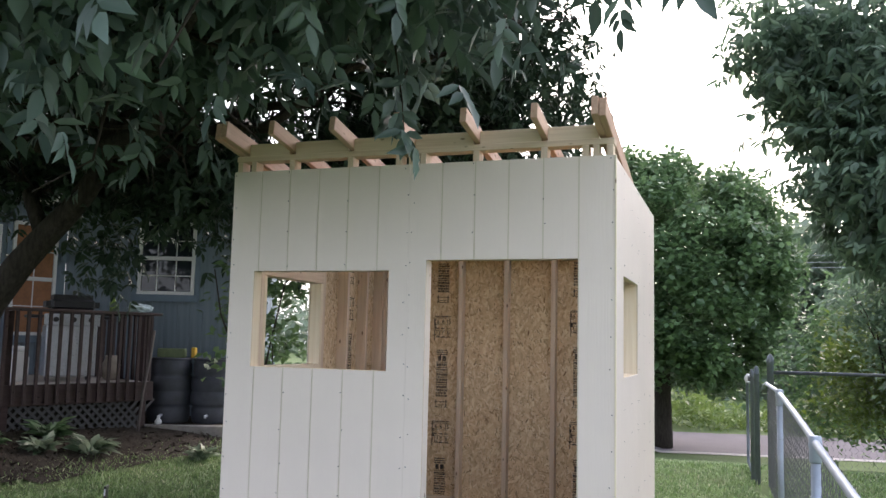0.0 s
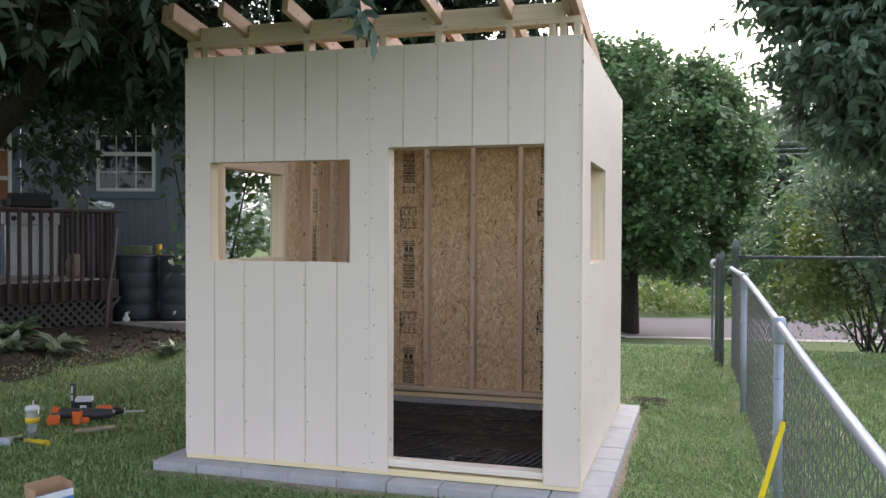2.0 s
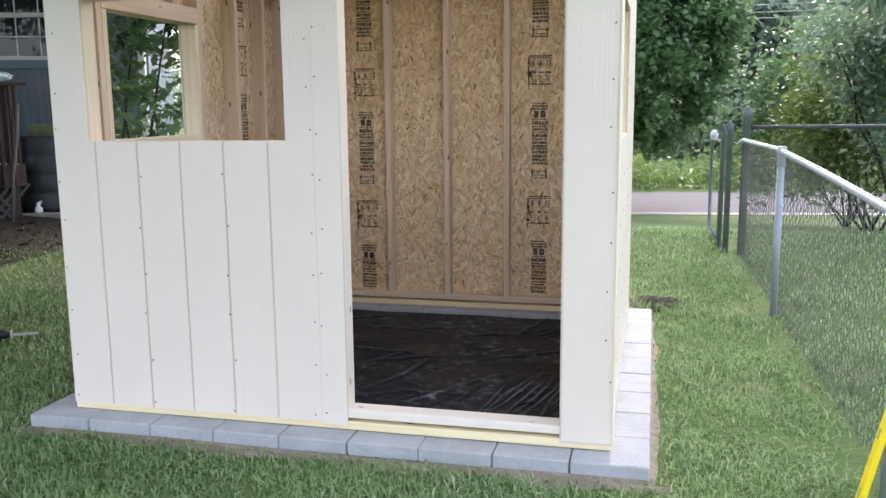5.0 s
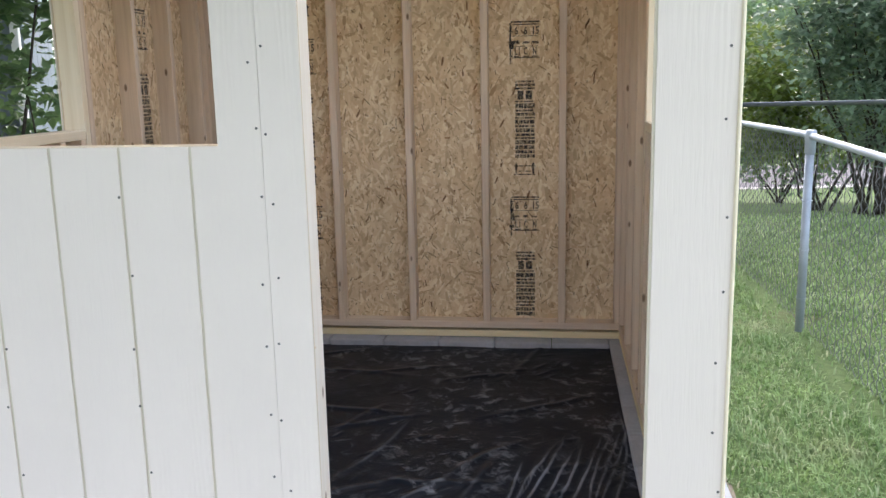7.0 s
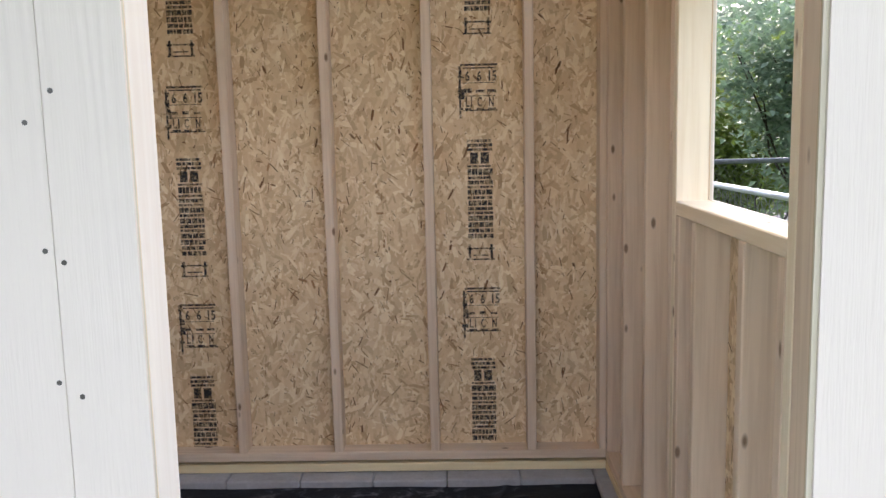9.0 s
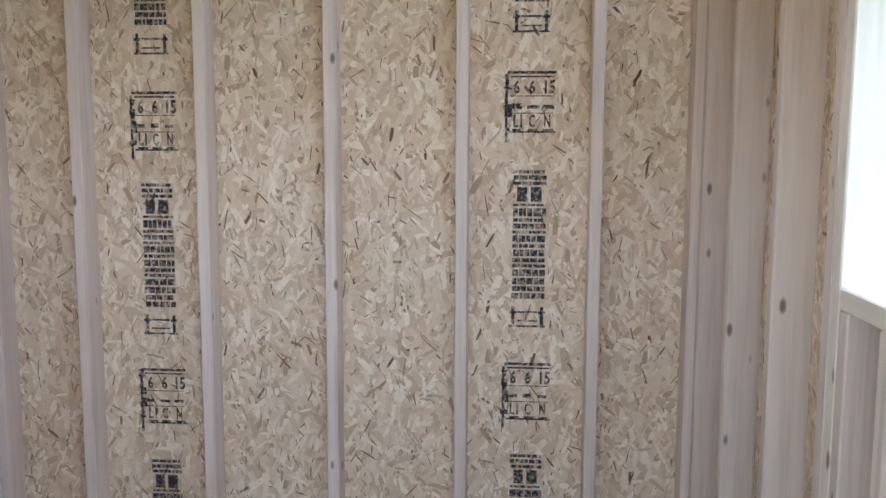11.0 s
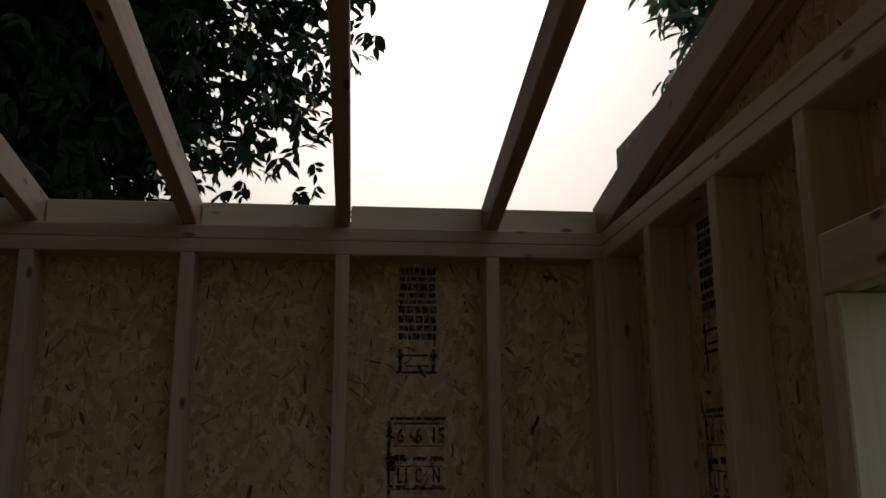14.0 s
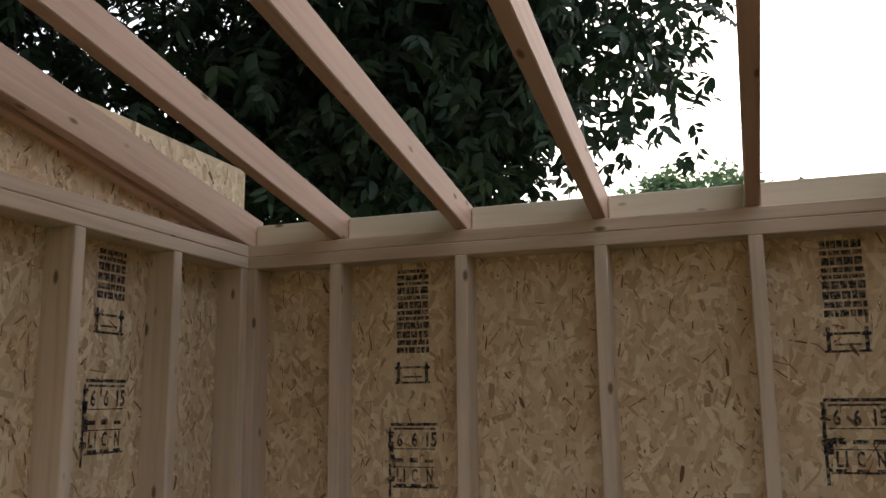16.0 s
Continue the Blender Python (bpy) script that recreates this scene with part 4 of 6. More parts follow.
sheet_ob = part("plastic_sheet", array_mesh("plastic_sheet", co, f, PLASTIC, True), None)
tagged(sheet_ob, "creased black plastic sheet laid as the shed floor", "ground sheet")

# ---- road, verge, bed ----
s = Nodes("asphalt", 0.9, 0, 0.3)
v = s.coords((1, 1, 1), geo=True)
g = s.noise(v, 45, 4)
s.colour(s.mix(0.5, s.ramp(g, (0.3, (0.10, 0.09, 0.10)), (0.7, (0.165, 0.148, 0.165))), s.ramp(s.noise(v, 1.2, 3), (0.3, (0.135, 0.122, 0.135)), (0.7, (0.18, 0.165, 0.178))))).bump(g, 0.3, 0.01)
ASPHALT = s.mat


def strip(name, edge0, edge1, xs, lift, material, label, category, wobble=0.0):
    bm = bmesh.new()
    rows = []
    for x in xs:
        a, b = edge0(x) + wobble * noise.noise((x * 1.1, 0, 0)), edge1(x) + wobble * noise.noise((x * 1.3, 5, 0))
        rows.append([bm.verts.new((x, a + (b - a) * k / 8, land(x, a + (b - a) * k / 8) + lift + 0.03 * math.sin(math.pi * k / 8))) for k in range(9)])
    for p, q in zip(rows, rows[1:]):
        for k in range(8):
            bm.faces.new((p[k], q[k], q[k + 1], p[k + 1])).smooth = True
    return tagged(part(name, bm, material), label, category, kind="structure")


strip("road", lambda x: 21.3 + 0.14 * x, lambda x: 27.3 + 0.14 * x, [-14 + 1.5 * k for k in range(50)], 0.015, ASPHALT, "pale grey asphalt road past the garden", "road")
STONE = plain("pale_stone", (0.42, 0.40, 0.38), 0.8, spread=0.12)
strip("kerb", lambda x: 20.95 + 0.14 * x, lambda x: 21.3 + 0.14 * x, [-14 + 1.5 * k for k in range(50)], 0.02, STONE, "pale concrete edge of the road", "kerb")

s = Nodes("bark_mulch", 0.95, 0, 0.2)
v = s.coords((1, 1, 1), geo=True)
g = s.noise(v, 30, 6, 0.7)
s.colour(s.ramp(g, (0.3, (0.022, 0.018, 0.013)), (0.55, (0.055, 0.045, 0.034)), (0.75, (0.12, 0.10, 0.075)))).bump(g, 1.0, 0.04)
MULCH = s.mat
bm = bmesh.new()
cells = {}
for ix in range(-44, -9):
    for iy in range(-4, 42):
        x, y = ix * 0.25, iy * 0.25
        edge = -3.0 - 0.25 * math.sin(y * 0.9) + 0.5 * noise.noise((x * 0.8, y * 0.8, 3)) - 0.12 * y
        if x < edge and y < 8.2 and not (x < -4.4 and y < 0.2):
            quad = []
            for dx, dy in ((0, 0), (1, 0), (1, 1), (0, 1)):
                key = (ix + dx, iy + dy)
                if key not in cells:
                    px, py = key[0] * 0.25 + 0.06 * noise.noise((key[0], key[1], 1)), key[1] * 0.25 + 0.06 * noise.noise((key[0], key[1], 2))
                    cells[key] = bm.verts.new((px, py, land(px, py) + 0.02 + 0.02 * noise.noise((px * 3, py * 3, 7))))
                quad.append(cells[key])
            bm.faces.new(quad).smooth = True
tagged(part("mulch_bed", bm, MULCH), "dark brown bare soil and bark bed by the house", "flower bed", kind="structure")
nr = np.random.default_rng(9)
n = 5000
px, py = nr.uniform(-8.5, -2.6, n), nr.uniform(-0.5, 8, n)
keep = px < -3.0 - 0.25 * np.sin(py * 0.9) - 0.12 * py + nr.normal(0, 0.15, n)
px, py = px[keep], py[keep]
pz = np.array([land(x, y) + 0.03 for x, y in zip(px, py)])
chip = (np.array([(-1, -0.3, 0), (1, -0.4, 0.1), (1, 0.4, 0.1), (-1, 0.3, 0)]), np.array([(0, 1, 2), (0, 2, 3)]))
co, f = sow(chip, np.stack([px, py, pz], 1), nr.uniform(0, 6.3, len(px)), nr.normal(0, 0.4, len(px)), nr.uniform(0.012, 0.045, len(px)), nr)
tagged(part("mulch_chips", array_mesh("mulch_chips", co, f, MULCH), None), "scattered bark chips and clods", "mulch", kind="stuff")
# bare sandy soil, dug up along the pavers
SAND = plain("sandy_soil", (0.27, 0.225, 0.175), 0.95, spread=0.4, scale=22, bump=0.6, spec=0.15)
bm = bmesh.new()
rows = []
for k in range(120):
    u = k / 119 * 5.35                      # along the front, then along the side towards the fence
    w = max(0.012, 0.06 + 0.085 * noise.noise((u * 2.1, 3.3, 0)) + 0.04 * noise.noise((u * 8.0, 1.0, 0)))
    if u < 2.78:
        q = [(-0.17 + u, -0.118 - w * j / 3) for j in range(4)]
    else:
        q = [(2.588 + 0.8 * w * j / 3, -0.14 + (u - 2.78)) for j in range(4)]
    rows.append([bm.verts.new((x, y, land(x, y) + 0.014 - 0.008 * j)) for j, (x, y) in enumerate(q)])
for a, b in zip(rows, rows[1:]):
    for j in range(3):
        bm.faces.new((a[j], a[j + 1], b[j + 1], b[j])).smooth = True
tagged(part("soil_strip", bm, SAND), "bare sandy soil along the edge of the pavers", "soil", kind="structure")
# the small heap of dug earth behind the shed
bm = bmesh.new()
bmesh.ops.create_icosphere(bm, subdivisions=3, radius=1)
for v in bm.verts:
    k = 1 + 0.35 * noise.noise(v.co * 2.2)
    v.co = Vector((2.62 + v.co.x * 0.22 * k, 2.95 + v.co.y * 0.25 * k, GROUND - 0.02 + v.co.z * 0.07 * k))
tagged(part("earth_heap", bm, MULCH), "small heap of dug brown earth in the grass", "soil")

# ---- bare soil along the fence and round the pavers ----
DRY_SOIL = plain("dry_soil", (0.24, 0.205, 0.16), 0.95, spread=0.35, scale=9, bump=0.6, spec=0.2)


def soil_band(points, width, label):
    """A ragged strip of bare soil along points, just above the lawn."""
    bm = bmesh.new()
    prev = None
    pts = [Vector((*p, 0)) for p in points]
    for a, b in zip(pts, pts[1:]):
        n = max(2, int((b - a).length / 0.06))
        side = Vector((-(b - a).y, (b - a).x, 0)).normalized()
        for k in range(n + 1):
            p = a.lerp(b, k / n)
            l = width * (0.5 + 0.9 * noise.noise((p.x * 3, p.y * 3, 1.0)) + 0.5 * noise.noise((p.x * 11, p.y * 11, 4.0)))
            r = width * (0.5 + 0.9 * noise.noise((p.x * 3, p.y * 3, 7.0)) + 0.5 * noise.noise((p.x * 11, p.y * 11, 9.0)))
            q, w = p + side * max(0.01, l), p - side * max(0.01, r)
            row = [bm.verts.new((v.x, v.y, land(v.x, v.y) + 0.004 + lift)) for v, lift in ((q, -0.012), (q.lerp(w, 0.25), 0.004), (q.lerp(w, 0.5), 0.006), (q.lerp(w, 0.75), 0.004), (w, -0.012))]
            if prev and k:
                for i in range(4):
                    bm.faces.new((prev[i], prev[i + 1], row[i + 1], row[i])).smooth = True
            prev = row
    return tagged(part("bare_soil", bm, DRY_SOIL), label, "soil", kind="structure")


soil_band([(-0.24, -0.155), (1.2, -0.16), (2.66, -0.155)], 0.085, "sandy earth along the front pavers")

# ---- grass ----
s = Nodes("grass_blade", 0.55, 0, 0.3)
r = s.island()
tone = s.noise(s.coords((1, 1, 1), geo=True), 1.1, 4)
c = s.ramp(r, (0.0, (0.11, 0.175, 0.075)), (0.5, (0.225, 0.345, 0.13)), (0.82, (0.33, 0.45, 0.225)), (0.94, (0.46, 0.53, 0.31)), (1.0, (0.66, 0.64, 0.46)))
c = s.mix(s.grey(tone, 0.4, 0.68, 0.0, 0.55), c, (0.165, 0.28, 0.088))
bright = s.noise(s.coords((1, 1, 1), geo=True), 3.7, 4)
c = s.mix(s.grey(bright, 0.5, 0.72, 0.0, 0.55), c, (0.385, 0.53, 0.21))
dead = s.noise(s.coords((1, 1, 1), geo=True), 2.3, 5, 0.65)
c = s.mix(s.grey(dead, 0.56, 0.74, 0.0, 0.65), c, (0.45, 0.43, 0.30))
s.colour(c)
thin, both = s.n("ShaderNodeBsdfTranslucent"), s.n("ShaderNodeMixShader")
both.inputs[0].default_value = 0.3
s.link(c, thin.inputs["Color"]).link(s.bsdf.outputs[0], both.inputs[1]).link(thin.outputs[0], both.inputs[2])
s.link(both.outputs[0], s.t.nodes["Material Output"].inputs["Surface"])
GRASS = s.mat


def turf(name, x0, x1, y0, y1, seed, label):
    """Grass blades over a stretch of lawn, thick about the walk and thinner and coarser away from it."""
    nr = np.random.default_rng(seed)
    n = int((x1 - x0) * (y1 - y0) * 8200)
    x, y = nr.uniform(x0, x1, n), nr.uniform(y0, y1, n)
    far = np.hypot(x - 1.7, (y + 1.0) * 0.9)
    keep = nr.random(n) < 1 / (1 + (far / 2.7) ** 2.1)
    keep &= ~((x > -0.17) & (x < 2.60) & (y > -0.13) & (y < 2.56))
    keep &= x > -3.0 - 0.25 * np.sin(y * 0.9) - 0.12 * y - nr.exponential(0.25, n)
    q = np.sin(x * 2.1 + 1.3 * np.sin(y * 1.7)) * np.sin(y * 2.6 + 1.1 * np.sin(x * 2.3))
    keep &= nr.random(n) < np.clip(1.0 - 0.6 * (q > 0.75), 0, 1)
    gap = np.maximum(np.maximum(-0.16 - x, x - 2.59), np.maximum(-0.12 - y, y - 2.545))
    keep &= nr.random(n) < np.clip(0.12 + (gap - 0.02 - 0.03 * np.sin(x * 5) * np.sin(y * 4)) / 0.10, 0.06, 1)
    worn = np.abs(x - 3.41 + 0.01 * y - 0.03 * np.sin(y * 2.3))
    keep &= nr.random(n) < np.clip(0.2 + (worn - 0.04) / 0.14, 0.2, 1)
    rim = np.minimum(np.minimum(x - x0, x1 - x), np.minimum(y - y0 + 0.6, y1 - y))
    keep &= nr.random(n) < np.clip(rim / 1.3, 0, 1)
    x, y, far = x[keep], y[keep], far[keep]
    n = len(x)
    z = np.array([land(a, b) for a, b in zip(x, y)]) - 0.004
    h = 0.036 * (1 + far * 0.06) * nr.uniform(0.45, 1.35, n) * (1 + 0.35 * np.sin(x * 3.1 + 2 * np.sin(y * 2.2)) * np.sin(y * 2.7))
    lean, a = np.abs(nr.normal(0, 0.75, n)) * h + 0.3 * h, nr.uniform(0, 6.283, n)
    b = a + 1.57 + nr.normal(0, 0.4, n)
    w = 0.0030 * (1 + far * 0.2) * nr.uniform(0.6, 1.3, n)
    root = np.stack([x, y, z], 1)
    side = np.stack([np.cos(b), np.sin(b), 0 * b], 1) * w[:, None]
    bend = np.stack([np.cos(a), np.sin(a), 0 * a], 1)
    mid = root + bend * (0.25 * lean)[:, None] + np.stack([0 * h, 0 * h, 0.65 * h], 1)
    tip = root + bend * lean[:, None] + np.stack([0 * h, 0 * h, h * 0.85], 1)
    co = np.stack([root - side, root + side, mid + side * 0.7, mid - side * 0.7, tip], 1).reshape(-1, 3)
    f = np.array([(0, 1, 2), (0, 2, 3), (3, 2, 4)])[None] + (np.arange(n) * 5)[:, None, None]
    tagged(part(name, array_mesh(name, co, f.reshape(-1, 3), GRASS), None), label, "grass", kind="stuff")


turf("grass", -4.5, 9.0, -4.6, 9.0, 31, "short mown green grass round the shed")

# weeds past the road, and far woods
nr = np.random.default_rng(40)
n = 700
c = np.stack([nr.uniform(-8, 34, n), nr.uniform(0, 5, n), 0 * np.arange(n)], 1)
c[:, 1] += 28.2 + 0.14 * c[:, 0]
c[:, 2] = [land(a, b) + 0.1 for a, b in c[:, :2]] + nr.random(n) * 1.1 * (0.5 + 0.5 * np.sin(c[:, 0] * 1.3))
m = len(c) * 22
where = np.repeat(c, 22, 0) + nr.normal(0, 0.3, (m, 3))
co, f = sow(single(0.3, 0.13), where, nr.uniform(0, 6.3, m), nr.normal(0.6, 0.5, m), nr.uniform(0.6, 1.3, m), nr)
tagged(part("roadside_weeds", array_mesh("roadside_weeds", co, f, WEED_LEAF), None), "bright green weeds along the far side of the road", "weeds", kind="stuff")
# distance haze is put into the leaf colour, paler than the near leaves
HAZED_LEAF = leaf_material("hazed_leaf", (0.14, 0.20, 0.145), (0.26, 0.33, 0.24), 0.35)
n = 2200
c = np.stack([nr.uniform(-65, 70, n), nr.uniform(48, 58, n), 0 * np.arange(n)], 1)
c[:, 2] = nr.random(n) * (6.0 + 2.2 * np.sin(c[:, 0] * 0.3) + 1.6 * np.sin(c[:, 0] * 0.9 + 1) + 4.0 * np.exp(-((c[:, 0] - 12) / 9) ** 2)) - 2.0
c = np.concatenate([c, np.stack([nr.uniform(4, 26, 800), nr.uniform(48, 56, 800), nr.uniform(-1, 8.2, 800)], 1)])    # a taller stand past the bend
m = len(c) * 22
where = np.repeat(c, 22, 0) + nr.normal(0, 0.8, (m, 3))
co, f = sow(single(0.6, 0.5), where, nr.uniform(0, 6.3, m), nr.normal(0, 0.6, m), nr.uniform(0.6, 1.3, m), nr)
tagged(part("far_woods", array_mesh("far_woods", co, f, HAZED_LEAF), None), "distant green woods, haze painted in as a pale leaf colour", "woods", kind="stuff")

# overhead wires past the road, hung between two poles
wires = tagged(holder("power_line", Matrix.Translation((0, 33, 0))), "three thin pale overhead wires past the road", "power line")
CABLE = plain("pale_cable", (0.42, 0.44, 0.46), 0.5)
for z in (5.15, 4.87, 4.65):
    part("wire", tube(bmesh.new(), [(x, 0, z + 0.0016 * ((x - 5) ** 2 - 25)) for x in range(-25, 36, 5)], 0.014, 6), CABLE, wires)
for x in (-25, 35):
    part("utility_pole", tube(bmesh.new(), [(x, 0.13, land(x, 33) - 0.5), (x, 0.13, 4.0), (x, 0.13, 7.2)], [0.16, 0.13, 0.11], 12), BARK, wires, "wooden pole")

# ---- chain-link fence ----
OLD_ZINC = plain("weathered_zinc", (0.19, 0.22, 0.25), 0.65, 0.4, spread=0.22, scale=9)
ZINC = plain("galvanised_steel", (0.36, 0.41, 0.48), 0.55, 0.55, spread=0.14, scale=9)
WIRE = plain("dull_wire", (0.20, 0.21, 0.22), 0.55, 0.6, spread=0.2)
fence = tagged(holder("chain_link_fence"), "galvanised chain-link fence along the lawn", "fence")


def fence_x(y):
    return 3.428 - 0.012 * y


def rail_z(y):
    return 0.925 + 0.030 * (min(y, 3.0) + 0.06) + (0.012 * math.sin(y * 0.9))


POSTS = [-7.0, -3.2, -0.06, 2.78]
for y in POSTS:
    x, z = fence_x(y) + 0.0, rail_z(y)
    bm = tube(bmesh.new(), [(0, 0, land(x, y) - 0.2), (0, 0, z - 0.03)], 0.024, 14)
    post = part("post", bm, ZINC, fence, "round galvanised post", Matrix.Translation((x, y, 0)))
    bm = lathe(bmesh.new(), [(0.026, z - 0.10), (0.030, z - 0.09), (0.030, z - 0.03), (0.034, z - 0.015), (0.03, z + 0.03), (0.02, z + 0.035)], 14)
    part("post_cap", bm, ZINC, post, "galvanised loop cap")
    for k in range(3):
        zz = 0.1 + 0.28 * k
        ring = tube(bmesh.new(), [(0.028 * math.cos(a), 0.028 * math.sin(a), zz + 0.004 * math.sin(a)) for a in (2 * math.pi * j / 12 for j in range(13))], 0.0022, 5)
        part("tie_wire", ring, ZINC, post, "bent tie wire")
pts = [(fence_x(y) - 0.0, y, rail_z(y)) for y in np.linspace(-7.5, 5.0, 44)]
pts += [(fence_x(5.15) - 0.01, 5.15, rail_z(5.15) - 0.02), (fence_x(5.3) - 0.02, 5.30, rail_z(5.3) - 0.06)]
part("top_rail", tube(bmesh.new(), pts, 0.019, 12), ZINC, fence, "galvanised top rail sagging at its end")


def link_mesh(path, z0, z1, pitch=0.058, r=0.0024):
    """Woven wire: each wire zigzags upwards between its neighbours. path(s) gives x, y; z0(s), z1(s) its height range."""
    length, sides = path[1], 3
    verts, faces = [], []
    n = int(length / pitch)
    for k in range(n):
        s0 = k * pitch
        zig, base = 0, z0(s0)
        top = z1(s0)
        steps = int((top - base) / (pitch * 0.55))
        prev = None
        for j in range(steps + 1):
            s = s0 + (pitch * 0.53 if (j + k) % 2 else -pitch * 0.03)
            x, y = path[0](s)
            z = base + (top - base) * j / steps
            off = 0.0025 if j % 2 else -0.0025
            ring = len(verts)
            dx, dy = path[2]
            verts += [(x - dy * off + r * dx, y + dx * off + r * dy, z), (x - dy * off - r * dx, y + dx * off - r * dy, z), (x - dy * (off + r * 1.5), y + dx * (off + r * 1.5), z)]
            if prev is not None:
                for a in range(3):
                    faces.append((prev + a, prev + (a + 1) % 3, ring + (a + 1) % 3, ring + a))
            prev = ring
    return np.array(verts), np.array(faces)


co, f = link_mesh((lambda s: (fence_x(-4.2 + s) + 0.026, -4.2 + s), 9.5, (0, 1)), lambda s: land(3.45, -4.2 + s) + 0.02, lambda s: rail_z(-4.2 + s) + 0.005)
tagged(part("woven_mesh", array_mesh("woven_mesh", co, f, WIRE), None, fence, "dark diamond-woven wire mesh"), kind="stuff")
GATE_Z = land(3.6, 6.6)
for x, y, h, r in ((3.42, 5.33, 1.365, 0.036), (3.28, 5.42, 1.23, 0.028), (3.235, 5.62, 1.19, 0.022)):
    bm = lathe(bmesh.new(), [(r, -0.2), (r, h - 0.05), (r * 1.12, h - 0.048), (r * 1.12, h - 0.02), (r * 0.9, h + 0.015), (r * 0.5, h + 0.04), (0.004, h + 0.048)], 14)
    part("end_post", bm, OLD_ZINC, fence, "thicker end post with a rounded cap", Matrix.Translation((x, y, GATE_Z)))
gate = tagged(holder("fence_gate"), "narrow chain-link gate with a dark latch standing open", "gate")
bm = bmesh.new()
corners = [(3.23, 5.68, GATE_Z + 0.09), (3.20, 6.70, GATE_Z + 0.08), (3.20, 6.70, GATE_Z + 1.05), (3.23, 5.68, GATE_Z + 1.08), (3.23, 5.68, GATE_Z + 0.09)]
tube(bm, corners, 0.018, 10)
part("gate_frame", bm, OLD_ZINC, gate)
part("latch", box_bm(3.19, 3.26, 5.60, 5.67, GATE_Z + 1.10, GATE_Z + 1.16, 0.006), WIRE, gate, "dark gate latch")
part("latch_cover", lathe(bmesh.new(), [(0.03, 0.0), (0.042, 0.02), (0.045, 0.06), (0.03, 0.09), (0.012, 0.105)], 12), plain("white_plastic", (0.7, 0.71, 0.72), 0.45, spread=0.08), gate, "small white cap on the gate corner", Matrix.Translation((3.21, 6.60, GATE_Z + 1.05)))
part("hinge", box_bm(3.22, 3.26, 5.64, 5.70, GATE_Z + 0.20, GATE_Z + 0.25, 0.006), WIRE, gate)
# the fence that turns off behind the bushes
cross = tagged(holder("cross_fence"), "dark chain-link fence running off behind the bushes", "fence")
DARK_STEEL = plain("dark_steel", (0.13, 0.15, 0.17), 0.5, 0.6)
part("top_rail", tube(bmesh.new(), [(3.45, 5.33, GATE_Z + 1.215), (6.5, 5.39, GATE_Z + 1.225), (10.0, 5.47, GATE_Z + 1.21)], 0.02, 10), DARK_STEEL, cross)
for x in (6.4, 9.2):
    part("post", tube(bmesh.new(), [(x, 5.39, land(x, 5.39) - 0.2), (x, 5.39, GATE_Z + 1.21)], 0.024, 10), DARK_STEEL, cross)
co, f = link_mesh((lambda s: (3.47 + s, 5.37), 5.6, (1, 0)), lambda s: GATE_Z + 0.02, lambda s: GATE_Z + 1.20, 0.06, 0.0016)
tagged(part("woven_mesh", array_mesh("woven_mesh", co, f, WIRE), None, cross), kind="stuff")

# ---- the house and its deck. Local axes: across, away, up, seen from the lawn ----
HOME = Matrix(((0.947, -0.321, 0, 3.049), (0.321, 0.947, 0, -4.77), (0, 0, 1, 0), (0, 0, 0, 1)))
s = Nodes("blue_siding", 0.7, 0, 0.3)
v = s.coords((1, 1, 1), shift=False)
m = s.n("ShaderNodeMapping")
m.inputs["Scale"].default_value = (9, 9, 0.7)
s.link(v, m.inputs["Vector"])
g = s.noise(m.outputs[0], 2.0, 5)
s.colour(s.ramp(g, (0.3, (0.17, 0.215, 0.255)), (0.7, (0.23, 0.28, 0.325)))).bump(g, 0.3, 0.006)
BLUE = s.mat
TRIM_BLUE = plain("dark_blue_trim", (0.16, 0.215, 0.27), 0.6, spread=0.12)
WHITE = plain("white_vinyl", (0.80, 0.80, 0.78), 0.4, spread=0.05)
BLIND = plain("brown_blind", (0.34, 0.15, 0.065), 0.7, spread=0.3, scale=3)
SHINGLE = plain("grey_shingle", (0.30, 0.31, 0.33), 0.9, spread=0.25, bump=0.4)
STAIN = lumber_material("dark_stained_wood", (0.07, 0.046, 0.043), (0.038, 0.026, 0.024), (0.07, 0.038, 0.034))
DECK = lumber_material("weathered_deck", (0.62, 0.55, 0.49), (0.45, 0.39, 0.34))
s = Nodes("window_glass", 0.03, 0, 0.5)
s.colour((0.02, 0.025, 0.03))
GLASS = s.mat
house = tagged(holder("house", HOME), "blue-grey house with vertical siding and white windows", "house")


def boards_wall(x0, x1, z0, z1, y, thick, label, m=None, step=0.2):
    """A wall of upright grooved boards, local x by z, its face at y: each board a piece of its own."""
    back = part("wall", box_bm(x0, x1, y + 0.012, y + thick, z0, z1), BLUE, house, label, m)
    board = mesh_of("board", box_bm(0.004, step - 0.004, y, y + 0.0118, z0, z1), BLUE)
    for k in range(int((x1 - x0) / step)):
        part("board", board, None, back, m=Matrix.Translation((x0 + step * k, 0, 0)))


boards_wall(-5.95, -2.85, -0.3, 3.5, 13.5, 0.15, "pale blue-grey grooved wall")
END = Matrix(((0, -1, 0, -2.85), (1, 0, 0, 13.5), (0, 0, 1, 0), (0, 0, 0, 1)))   # the end wall, running back from the corner
boards_wall(0.15, 1.4, -0.3, 3.5, -0.0, 0.15, "blue-grey end wall of the house", END)
DIR = Matrix(((0.63, -0.776, 0, -5.95), (0.776, 0.63, 0, 13.5), (0, 0, 1, 0), (0, 0, 0, 1)))   # the wall behind the deck: local x from -7 to 0
